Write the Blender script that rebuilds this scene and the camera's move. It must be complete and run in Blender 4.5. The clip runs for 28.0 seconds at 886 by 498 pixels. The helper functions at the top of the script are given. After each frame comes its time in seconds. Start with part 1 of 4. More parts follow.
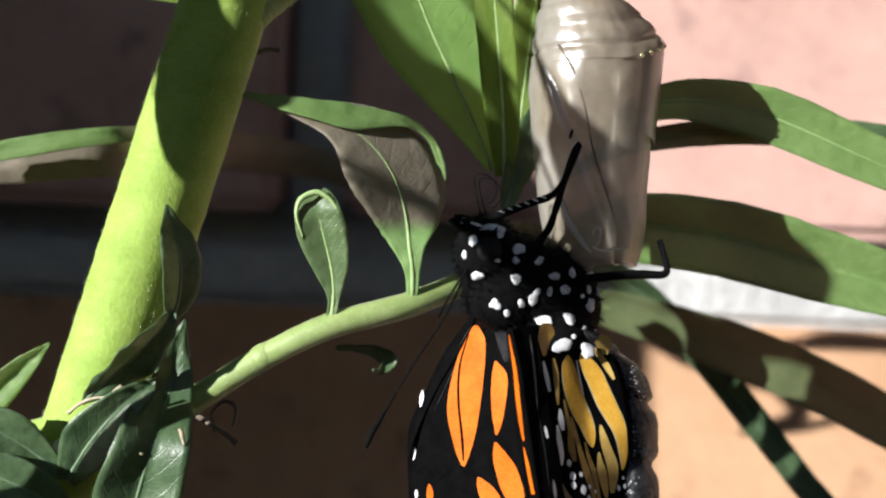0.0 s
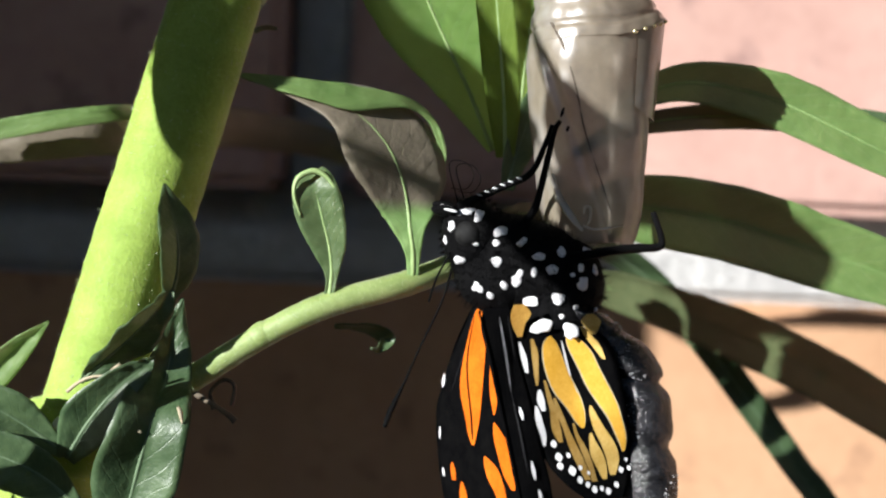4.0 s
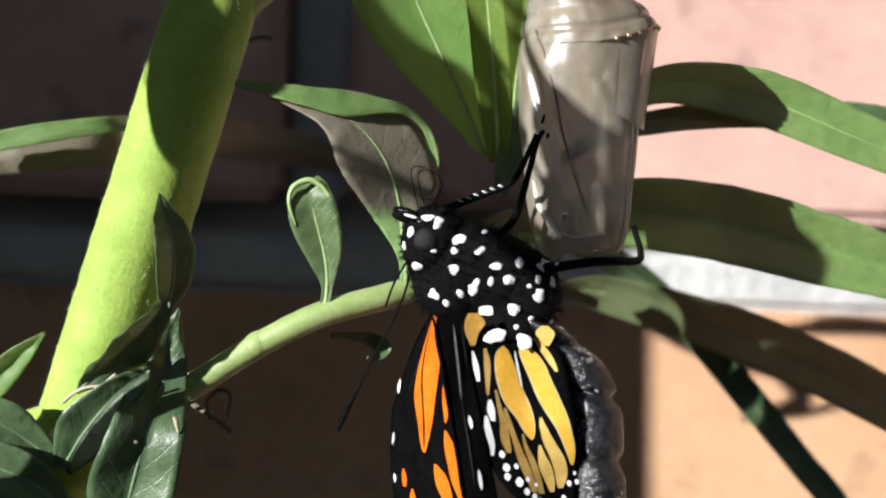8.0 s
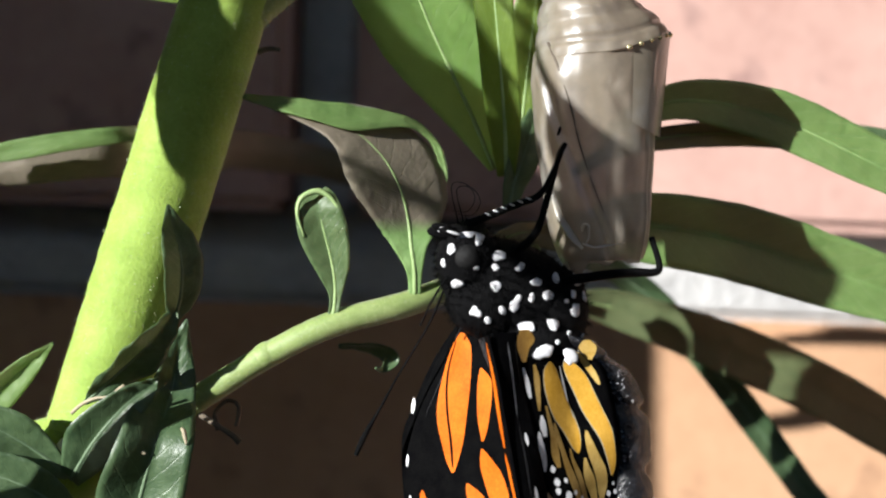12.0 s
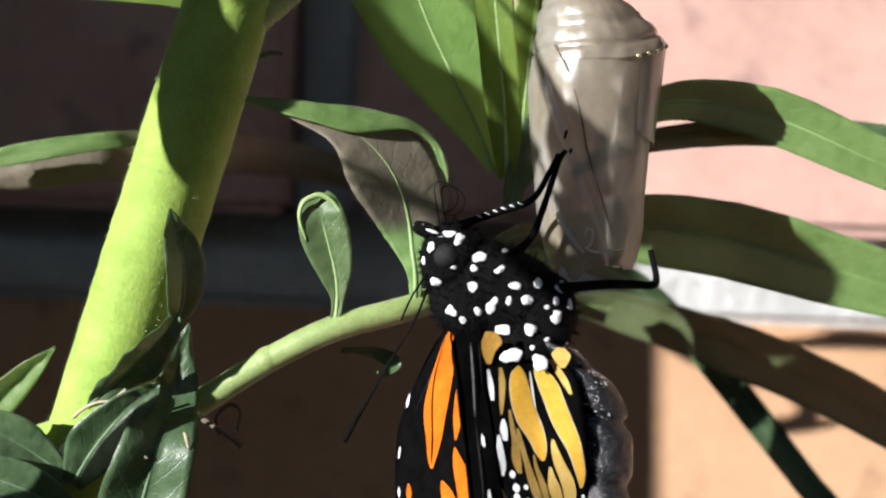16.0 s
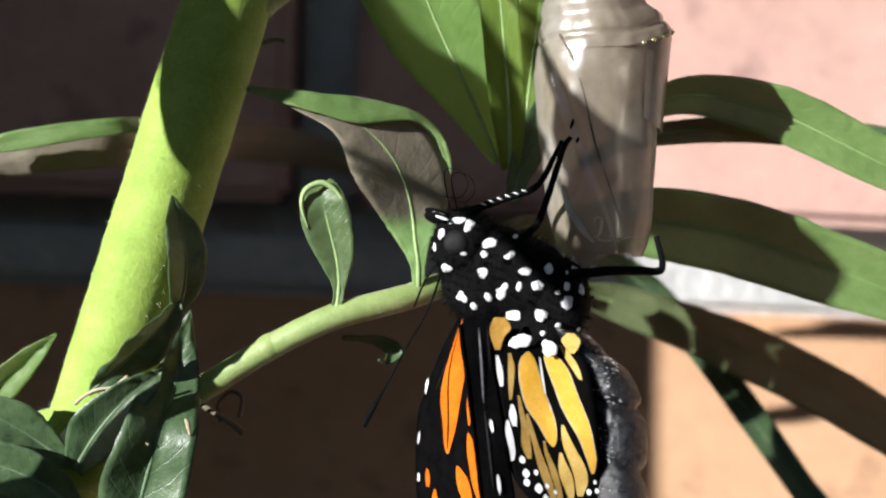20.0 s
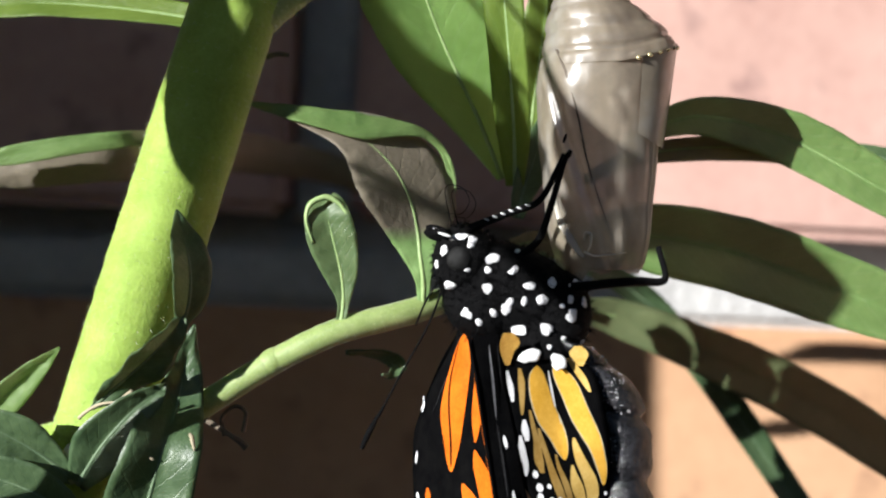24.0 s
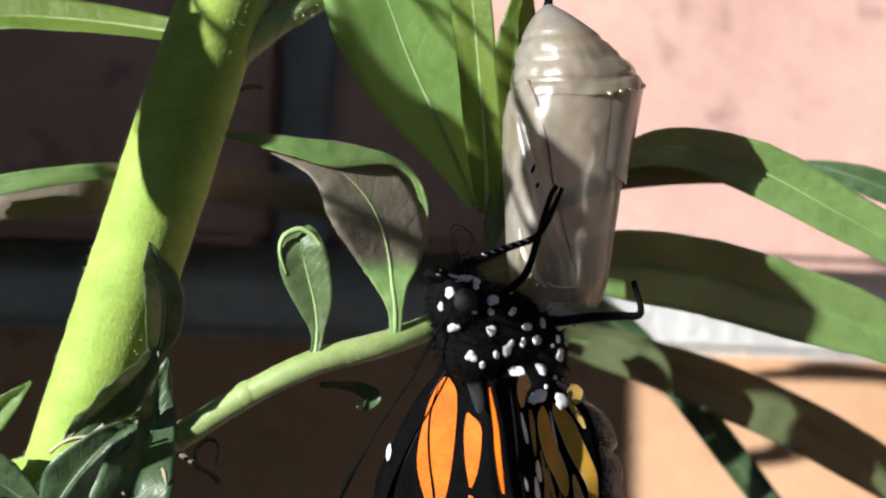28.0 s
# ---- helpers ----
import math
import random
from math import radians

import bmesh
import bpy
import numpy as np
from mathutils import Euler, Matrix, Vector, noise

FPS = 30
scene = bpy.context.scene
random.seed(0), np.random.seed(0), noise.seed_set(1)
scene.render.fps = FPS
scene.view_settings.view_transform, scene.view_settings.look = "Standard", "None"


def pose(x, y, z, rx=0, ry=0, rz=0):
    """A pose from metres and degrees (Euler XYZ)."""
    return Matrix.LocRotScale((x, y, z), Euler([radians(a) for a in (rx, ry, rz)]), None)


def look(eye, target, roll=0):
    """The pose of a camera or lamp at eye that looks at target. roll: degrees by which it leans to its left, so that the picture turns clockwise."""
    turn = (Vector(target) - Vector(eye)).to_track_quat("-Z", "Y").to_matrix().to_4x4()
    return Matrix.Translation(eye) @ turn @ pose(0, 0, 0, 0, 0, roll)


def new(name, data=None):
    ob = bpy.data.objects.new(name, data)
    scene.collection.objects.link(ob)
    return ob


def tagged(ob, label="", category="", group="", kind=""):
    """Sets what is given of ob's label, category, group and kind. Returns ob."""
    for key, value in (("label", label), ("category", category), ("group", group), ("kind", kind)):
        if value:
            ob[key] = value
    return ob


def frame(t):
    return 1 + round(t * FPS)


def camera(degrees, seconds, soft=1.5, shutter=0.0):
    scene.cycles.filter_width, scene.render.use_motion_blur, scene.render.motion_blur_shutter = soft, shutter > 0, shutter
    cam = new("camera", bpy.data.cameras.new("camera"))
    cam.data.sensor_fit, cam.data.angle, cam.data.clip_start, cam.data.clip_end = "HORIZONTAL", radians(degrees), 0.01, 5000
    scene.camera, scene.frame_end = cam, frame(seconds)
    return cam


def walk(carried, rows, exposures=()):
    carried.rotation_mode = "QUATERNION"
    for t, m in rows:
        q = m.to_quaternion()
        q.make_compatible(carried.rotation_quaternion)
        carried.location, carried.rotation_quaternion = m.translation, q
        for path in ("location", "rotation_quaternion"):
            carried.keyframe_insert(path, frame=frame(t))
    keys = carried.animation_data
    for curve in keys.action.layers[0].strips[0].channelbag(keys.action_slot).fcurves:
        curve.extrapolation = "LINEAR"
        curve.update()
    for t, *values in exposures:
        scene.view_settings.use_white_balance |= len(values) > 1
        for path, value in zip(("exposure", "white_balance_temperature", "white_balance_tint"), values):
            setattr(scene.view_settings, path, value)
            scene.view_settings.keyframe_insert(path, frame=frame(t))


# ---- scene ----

from mathutils.bvhtree import BVHTree

FOV = 40.0
STAND = 0.11337            # metres from the eye to the plane of the twig
cam = camera(FOV, 28.0, 2.1)
cam.data.dof.use_dof, cam.data.dof.focus_distance, cam.data.dof.aperture_fstop = True, 0.111, 24.0
PATH = (
    (0.0, -0.00098, -0.11337, 0.00000, 90.633, -0.446, -0.167),
    (0.5, -0.00034, -0.11337, -0.00002, 90.512, -0.539, 0.155),
    (1.0, 0.00009, -0.11337, -0.00012, 90.300, -0.296, 0.362),
    (1.5, 0.00026, -0.11337, -0.00020, 90.187, -0.280, 0.379),
    (2.0, 0.00018, -0.11337, -0.00020, 90.065, -0.276, 0.388),
    (2.5, 0.00000, -0.11337, -0.00011, 89.927, -0.273, 0.279),
    (3.0, -0.00011, -0.11337, 0.00005, 89.723, -0.296, 0.174),
    (3.5, -0.00017, -0.11337, 0.00027, 89.486, -0.359, 0.146),
    (5.5, -0.00055, -0.11337, 0.00020, 89.690, -0.382, -0.151),
    (6.0, -0.00018, -0.11337, 0.00002, 89.843, -0.187, -0.030),
    (6.5, 0.00014, -0.11337, -0.00004, 89.924, -0.122, 0.072),
    (7.0, 0.00038, -0.11337, -0.00003, 89.929, -0.144, 0.209),
    (7.5, 0.00055, -0.11337, -0.00008, 90.000, -0.138, 0.288),
    (8.0, 0.00053, -0.11337, -0.00017, 90.096, -0.006, 0.269),
    (8.5, 0.00034, -0.11337, -0.00017, 90.198, -0.092, 0.225),
    (9.0, 0.00017, -0.11337, -0.00010, 90.257, -0.088, 0.167),
    (9.5, 0.00014, -0.11337, -0.00007, 90.335, -0.128, 0.180),
    (10.0, 0.00017, -0.11337, -0.00007, 90.404, -0.093, 0.194),
    (10.5, 0.00019, -0.11337, -0.00001, 90.428, -0.052, 0.275),
    (11.0, 0.00024, -0.11337, 0.00009, 90.441, -0.006, 0.367),
    (11.5, 0.00028, -0.11337, 0.00011, 90.471, 0.055, 0.478),
    (12.0, 0.00027, -0.11337, 0.00008, 90.488, -0.035, 0.517),
    (12.5, 0.00033, -0.11337, 0.00004, 90.476, -0.077, 0.562),
    (14.5, 0.00003, -0.11337, 0.00038, 90.514, -0.128, 0.493),
    (15.0, 0.00013, -0.11337, 0.00018, 90.728, -0.087, 0.488),
    (15.5, 0.00019, -0.11337, 0.00012, 90.747, -0.073, 0.521),
    (16.0, 0.00003, -0.11337, 0.00014, 90.647, -0.019, 0.497),
    (16.5, -0.00034, -0.11337, 0.00007, 90.520, -0.167, 0.483),
    (17.0, -0.00062, -0.11337, -0.00007, 90.306, -0.130, 0.529),
    (17.5, -0.00071, -0.11337, -0.00009, 90.114, -0.424, 0.583),
    (18.0, -0.00073, -0.11337, -0.00002, 89.839, -0.384, 0.588),
    (18.5, -0.00070, -0.11337, 0.00003, 89.797, -0.374, 0.543),
    (19.0, -0.00063, -0.11337, 0.00010, 89.795, -0.181, 0.457),
    (19.5, -0.00056, -0.11337, 0.00017, 89.935, -0.446, 0.415),
    (20.0, -0.00044, -0.11337, 0.00016, 90.087, -0.299, 0.346),
    (20.5, -0.00022, -0.11337, 0.00007, 90.235, -0.335, 0.384),
    (22.5, -0.00205, -0.11337, 0.00044, 90.433, -0.640, -0.056),
    (23.0, -0.00207, -0.11337, 0.00069, 90.406, -0.905, 0.031),
    (23.5, -0.00186, -0.11337, 0.00069, 90.433, -0.629, 0.033),
    (24.0, -0.00151, -0.11337, 0.00052, 90.588, -0.399, 0.024),
    (24.5, -0.00127, -0.11337, 0.00041, 90.789, -0.310, -0.056),
    (25.0, -0.00121, -0.11337, 0.00046, 91.009, -0.441, -0.155),
    (25.5, -0.00123, -0.11337, 0.00059, 91.181, -0.401, -0.359),
    (26.0, -0.00129, -0.11337, 0.00069, 91.308, -0.329, -0.516),
    (26.5, -0.00130, -0.11337, 0.00071, 91.515, -0.252, -0.648),
    (27.0, -0.00113, -0.11337, 0.00069, 91.729, -0.297, -0.749),
    (27.5, -0.00089, -0.11337, 0.00073, 91.892, -0.204, -0.745),
    (28.0, -0.00076, -0.11337, 0.00085, 91.915, -0.194, -0.812),
)
walk(cam, [(t, pose(x, y, z, rx, ry, rz)) for t, x, y, z, rx, ry, rz in PATH], exposures=[(0.0, 1.0), (28.0, 1.0)])

# ---- light: low clear sun from the front left, dim open sky ----
SUN_WAY = Vector((1.2, 1.0, -0.45)).normalized()
sun = new("sun", bpy.data.lights.new("sun", "SUN"))
sun.data.energy, sun.data.angle, sun.data.color = 5.0, radians(0.53), (0.97, 0.965, 0.95)
sun.matrix_world = look((0, 0, 0), SUN_WAY) @ Matrix.Identity(4)
sun.location = (-1.6, -1.5, 0.9)
world = bpy.data.worlds.new("sky")
scene.world = world
world.use_nodes = True
sky = world.node_tree.nodes.new("ShaderNodeTexSky")
sky.sky_type, sky.sun_disc = "NISHITA", False
sky.dust_density, sky.ozone_density = 0.4, 3.0
sky.sun_elevation = math.asin(-SUN_WAY.z)
sky.sun_rotation = math.atan2(-SUN_WAY.x, -SUN_WAY.y)
world.node_tree.links.new(sky.outputs[0], world.node_tree.nodes["Background"].inputs[0])
world.node_tree.nodes["Background"].inputs[1].default_value = 0.050


# ---- materials ----
def material(name):
    m = bpy.data.materials.new(name)
    m.use_nodes = True
    nt = m.node_tree
    return m, nt, nt.nodes["Principled BSDF"]


def node(nt, kind, **values):
    n = nt.nodes.new("ShaderNode" + kind)
    for k, v in values.items():
        n.inputs[k.replace("_", " ")].default_value = v
    return n


def ramp(nt, fac, stops):
    n = nt.nodes.new("ShaderNodeValToRGB")
    els = n.color_ramp.elements
    while len(els) < len(stops):
        els.new(0.5)
    for e, (p, c) in zip(els, stops):
        e.position, e.color = p, (*c, 1)
    nt.links.new(fac, n.inputs[0])
    return n


def math_node(nt, op, a, b=None):
    n = nt.nodes.new("ShaderNodeMath")
    n.operation = op
    for i, v in enumerate((a, b)):
        if v is None:
            continue
        if isinstance(v, (int, float)):
            n.inputs[i].default_value = v
        else:
            nt.links.new(v, n.inputs[i])
    return n.outputs[0]


def mix(nt, fac, a, b, blend="MIX"):
    n = nt.nodes.new("ShaderNodeMix")
    n.data_type, n.blend_type = "RGBA", blend
    for i, v in ((0, fac), (6, a), (7, b)):
        if isinstance(v, (int, float)):
            n.inputs[i].default_value = v
        elif isinstance(v, tuple):
            n.inputs[i].default_value = (*v, 1)
        else:
            nt.links.new(v, n.inputs[i])
    return n.outputs[2]


def bump(nt, p, height, strength, distance):
    n = node(nt, "Bump", Strength=strength, Distance=distance)
    nt.links.new(height, n.inputs["Height"])
    nt.links.new(n.outputs[0], p.inputs["Normal"])


def noise_node(nt, scale, detail=4.0, rough=0.6, coord="Object"):
    tc = nt.nodes.new("ShaderNodeTexCoord")
    n = node(nt, "TexNoise", Scale=scale, Detail=detail, Roughness=rough)
    nt.links.new(tc.outputs[coord], n.inputs["Vector"])
    return n.outputs[0]


def mottled(name, dark, light, scale, roughness, depth=0.0, fine=8.0, metal=0.0, spec=0.5):
    """A surface that varies at two scales between two colours, with fine relief."""
    m, nt, p = material(name)
    a, b = noise_node(nt, scale), noise_node(nt, scale * fine)
    f = math_node(nt, "ADD", math_node(nt, "MULTIPLY", a, 0.65), math_node(nt, "MULTIPLY", b, 0.35))
    nt.links.new(ramp(nt, f, ((0.35, dark), (0.65, light))).outputs[0], p.inputs["Base Color"])
    p.inputs["Roughness"].default_value, p.inputs["Metallic"].default_value = roughness, metal
    p.inputs["Specular IOR Level"].default_value = spec
    if depth:
        bump(nt, p, b, 0.6, depth)
    return m


def through_light(m, share, tint):
    """Lets a thin surface glow when lit from behind."""
    nt = m.node_tree
    out, p = nt.nodes["Material Output"], nt.nodes["Principled BSDF"]
    tr = nt.nodes.new("ShaderNodeBsdfTranslucent")
    tr.inputs[0].default_value = (*tint, 1)
    mx = nt.nodes.new("ShaderNodeMixShader")
    mx.inputs[0].default_value = share
    nt.links.new(p.outputs[0], mx.inputs[1])
    nt.links.new(tr.outputs[0], mx.inputs[2])
    nt.links.new(mx.outputs[0], out.inputs[0])
    return mx


def leaf_material(name, dark, light, vein, veins=18.0, roughness=0.42, glow=0.28, tint=(0.25, 0.42, 0.05), foot=None):
    """A leaf blade: two greens, pale side veins that run off the midrib, a soft sheen."""
    m, nt, p = material(name)
    uv = nt.nodes.new("ShaderNodeUVMap")
    sep = nt.nodes.new("ShaderNodeSeparateXYZ")
    nt.links.new(uv.outputs[0], sep.inputs[0])
    side = math_node(nt, "ABSOLUTE", math_node(nt, "SUBTRACT", sep.outputs[1], 0.5))
    warp = math_node(nt, "MULTIPLY", noise_node(nt, 180.0), 0.9)
    run = math_node(nt, "ADD", math_node(nt, "SUBTRACT", math_node(nt, "MULTIPLY", sep.outputs[0], veins), math_node(nt, "MULTIPLY", side, 4.5)), warp)
    crinkle = noise_node(nt, 520.0, 5.0)
    wave = math_node(nt, "ABSOLUTE", math_node(nt, "SINE", math_node(nt, "MULTIPLY", run, math.pi)))
    line = math_node(nt, "SUBTRACT", 1.0, math_node(nt, "MINIMUM", math_node(nt, "MULTIPLY", wave, 5.0), 1.0))
    big, small = noise_node(nt, 140.0), noise_node(nt, 1500.0, 3.0)
    f = math_node(nt, "ADD", math_node(nt, "MULTIPLY", big, 0.5), math_node(nt, "ADD", math_node(nt, "MULTIPLY", small, 0.2), math_node(nt, "MULTIPLY", crinkle, 0.3)))
    blade = ramp(nt, f, ((0.38, dark), (0.62, light))).outputs[0]
    if foot:      # sunlight by the petiole is painted green, shade beyond it brown
        low, high, reach = foot
        edge = math_node(nt, "ADD", sep.outputs[0], math_node(nt, "MULTIPLY", math_node(nt, "SUBTRACT", big, 0.5), 0.08))
        away = ramp(nt, edge, ((reach - 0.03, (0, 0, 0)), (reach + 0.03, (1, 1, 1)))).outputs[0]
        blade = mix(nt, away, ramp(nt, f, ((0.38, low), (0.62, high))).outputs[0], blade)
    col = mix(nt, math_node(nt, "MULTIPLY", math_node(nt, "MULTIPLY", line, crinkle), 0.42), blade, vein)
    nt.links.new(col, p.inputs["Base Color"])
    p.inputs["Roughness"].default_value = roughness
    relief = math_node(nt, "SUBTRACT", math_node(nt, "ADD", math_node(nt, "MULTIPLY", small, 0.3), crinkle), math_node(nt, "MULTIPLY", line, 0.12))
    bump(nt, p, relief, 0.5, 0.0003)
    p.inputs["Sheen Weight"].default_value, p.inputs["Sheen Roughness"].default_value = 0.05, 0.5
    through_light(m, glow, tint)
    return m


leaf_green = leaf_material("leaf_green", (0.145, 0.27, 0.075), (0.25, 0.40, 0.13), (0.44, 0.54, 0.31), roughness=0.42, glow=0.42, tint=(0.40, 0.43, 0.32))
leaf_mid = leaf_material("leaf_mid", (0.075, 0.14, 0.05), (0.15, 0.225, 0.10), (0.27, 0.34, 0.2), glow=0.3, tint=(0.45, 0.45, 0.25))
leaf_fresh = leaf_material("leaf_fresh", (0.16, 0.295, 0.085), (0.265, 0.43, 0.145), (0.43, 0.54, 0.3), roughness=0.42, glow=0.58, tint=(0.64, 0.86, 0.38))
# Green browned to carry the shade on the drooping leaf.
leaf_brown_shade = leaf_material("leaf_brown_shade", (0.095, 0.13, 0.055), (0.15, 0.19, 0.085), (0.21, 0.25, 0.14), roughness=0.45, glow=0.34, tint=(0.40, 0.35, 0.31))
# Darker copy of the leaf green, with shade put into the colour.
leaf_dark_shade = leaf_material("leaf_dark_shade", (0.03, 0.066, 0.027), (0.095, 0.155, 0.07), (0.14, 0.21, 0.11), 14.0, 0.42, 0.15, (0.2, 0.26, 0.1))
leaf_young = leaf_material("leaf_young", (0.095, 0.165, 0.022), (0.165, 0.25, 0.045), (0.30, 0.40, 0.14), 12.0, 0.45, 0.35, (0.40, 0.55, 0.06))
# Leaf underside whose brown holds the tone of shade on green leaves.
leaf_under_shade = leaf_material("leaf_under_shade", (0.165, 0.14, 0.10), (0.24, 0.20, 0.15), (0.28, 0.26, 0.18), 18.0, 0.6, 0.22, (0.3, 0.36, 0.12))
# Shade is put into this brown; the green foot is the sunlit part.
leaf_bent_shade = leaf_material("leaf_bent_shade", (0.165, 0.14, 0.10), (0.24, 0.20, 0.15), (0.28, 0.26, 0.18), 18.0, 0.6, 0.22, (0.3, 0.36, 0.12), ((0.14, 0.26, 0.075), (0.235, 0.385, 0.13), 0.31))
leaf_back = leaf_material("leaf_back", (0.16, 0.19, 0.10), (0.24, 0.27, 0.16), (0.30, 0.34, 0.2), 18.0, 0.6, 0.55, (0.80, 0.70, 0.52))
straw = mottled("straw", (0.30, 0.25, 0.16), (0.50, 0.43, 0.30), 500.0, 0.8, 0.0002)
rib_pale = mottled("rib_pale", (0.22, 0.33, 0.12), (0.33, 0.45, 0.19), 400.0, 0.5, 0.0001)
rib_dark = mottled("rib_dark", (0.09, 0.15, 0.08), (0.15, 0.22, 0.12), 400.0, 0.5, 0.0001)
stem_green = mottled("stem_green", (0.225, 0.335, 0.055), (0.33, 0.475, 0.095), 260.0, 0.7, 0.00012, 9.0, spec=0.25)
twig_green = mottled("twig_green", (0.185, 0.265, 0.075), (0.315, 0.40, 0.15), 300.0, 0.55, 0.00008, 10.0)
for green in (stem_green, twig_green):
    soft = green.node_tree.nodes["Principled BSDF"].inputs
    soft["Subsurface Weight"].default_value, soft["Subsurface Scale"].default_value = 0.12, 0.0015
    soft["Subsurface Radius"].default_value = (0.6, 1.0, 0.15)
    soft["Sheen Weight"].default_value, soft["Sheen Roughness"].default_value = 0.28, 0.4
hair_white = mottled("hair_white", (0.5, 0.58, 0.4), (0.7, 0.75, 0.6), 800.0, 0.7)
dry_brown = mottled("dry_brown", (0.09, 0.07, 0.05), (0.22, 0.18, 0.13), 500.0, 0.85, 0.0002)
sap_white = mottled("sap_white", (0.68, 0.68, 0.62), (0.85, 0.85, 0.8), 500.0, 0.45)


def brick_material(name, dark, light, spot):
    m, nt, p = material(name)
    info = nt.nodes.new("ShaderNodeObjectInfo")
    a, b, c = noise_node(nt, 35.0), noise_node(nt, 420.0, 5.0), noise_node(nt, 95.0, 3.0)
    f = math_node(nt, "ADD", math_node(nt, "MULTIPLY", a, 0.7), math_node(nt, "MULTIPLY", b, 0.3))
    base = ramp(nt, f, ((0.34, dark), (0.68, light))).outputs[0]
    pits = ramp(nt, c, ((0.59, (0, 0, 0)), (0.70, (1, 1, 1)))).outputs[0]
    base = mix(nt, math_node(nt, "MULTIPLY", pits, 0.62), base, spot)
    shade = math_node(nt, "ADD", math_node(nt, "MULTIPLY", info.outputs["Random"], 0.14), 0.93)
    hsv = node(nt, "HueSaturation")
    nt.links.new(shade, hsv.inputs["Value"])
    nt.links.new(base, hsv.inputs["Color"])
    nt.links.new(hsv.outputs[0], p.inputs["Base Color"])
    p.inputs["Roughness"].default_value = 0.9
    bump(nt, p, f, 0.4, 0.0012)
    return m


brick_pink = brick_material("brick_pink", (0.48, 0.285, 0.24), (0.62, 0.405, 0.345), (0.25, 0.15, 0.14))
brick_orange = brick_material("brick_orange", (0.50, 0.283, 0.16), (0.62, 0.375, 0.225), (0.33, 0.18, 0.11))
mortar = mottled("mortar", (0.37, 0.365, 0.36), (0.53, 0.525, 0.515), 60.0, 0.95, 0.0015, 9.0)
plaster = mottled("plaster", (0.08, 0.078, 0.075), (0.13, 0.125, 0.12), 12.0, 0.95, 0.002)
soil = mottled("soil", (0.016, 0.013, 0.011), (0.04, 0.032, 0.027), 30.0, 0.95, 0.004)

body_black = mottled("body_black", (0.0012, 0.0012, 0.0015), (0.005, 0.005, 0.0055), 900.0, 0.6, 0.0004, spec=0.08)
wing_black = mottled("wing_black", (0.0012, 0.0012, 0.0016), (0.0035, 0.0035, 0.0036), 700.0, 0.7, 0.0001, spec=0.02)
wing_orange = mottled("wing_orange", (0.48, 0.09, 0.004), (0.66, 0.15, 0.009), 500.0, 0.6, 0.00008, spec=0.12)
wing_yellow = mottled("wing_yellow", (0.54, 0.285, 0.028), (0.68, 0.385, 0.065), 500.0, 0.6, 0.00008, spec=0.12)
scale_cream = mottled("scale_cream", (0.42, 0.38, 0.27), (0.66, 0.60, 0.44), 700.0, 0.6, spec=0.1)
wing_cream = mottled("wing_cream", (0.50, 0.31, 0.07), (0.63, 0.44, 0.15), 500.0, 0.6, 0.00008, spec=0.12)
wing_tawny = mottled("wing_tawny", (0.42, 0.20, 0.03), (0.62, 0.36, 0.08), 700.0, 0.5, 0.0001)
wing_tan = mottled("wing_tan", (0.27, 0.155, 0.035), (0.40, 0.26, 0.085), 500.0, 0.6, 0.00008, spec=0.12)
scale_white = mottled("scale_white", (0.72, 0.72, 0.74), (0.86, 0.86, 0.87), 900.0, 0.6)
abdomen_grey = mottled("abdomen_grey", (0.003, 0.003, 0.004), (0.034, 0.034, 0.038), 420.0, 0.22, 0.0005, 5.0, spec=0.8)
eye_black = mottled("eye_black", (0.006, 0.006, 0.006), (0.014, 0.014, 0.014), 2500.0, 0.5, 0.0001, spec=0.2)
vein_grey = mottled("vein_grey", (0.012, 0.012, 0.013), (0.04, 0.04, 0.043), 1800.0, 0.6, 0.0002, spec=0.15)
scale_grey = mottled("scale_grey", (0.10, 0.10, 0.11), (0.30, 0.30, 0.32), 1200.0, 0.6, spec=0.1)
seam_brown = mottled("seam_brown", (0.07, 0.055, 0.043), (0.15, 0.125, 0.10), 900.0, 0.85, spec=0.15)
gold = mottled("gold", (0.75, 0.62, 0.32), (0.9, 0.8, 0.5), 900.0, 0.25, 0.0, 8.0, 0.8)


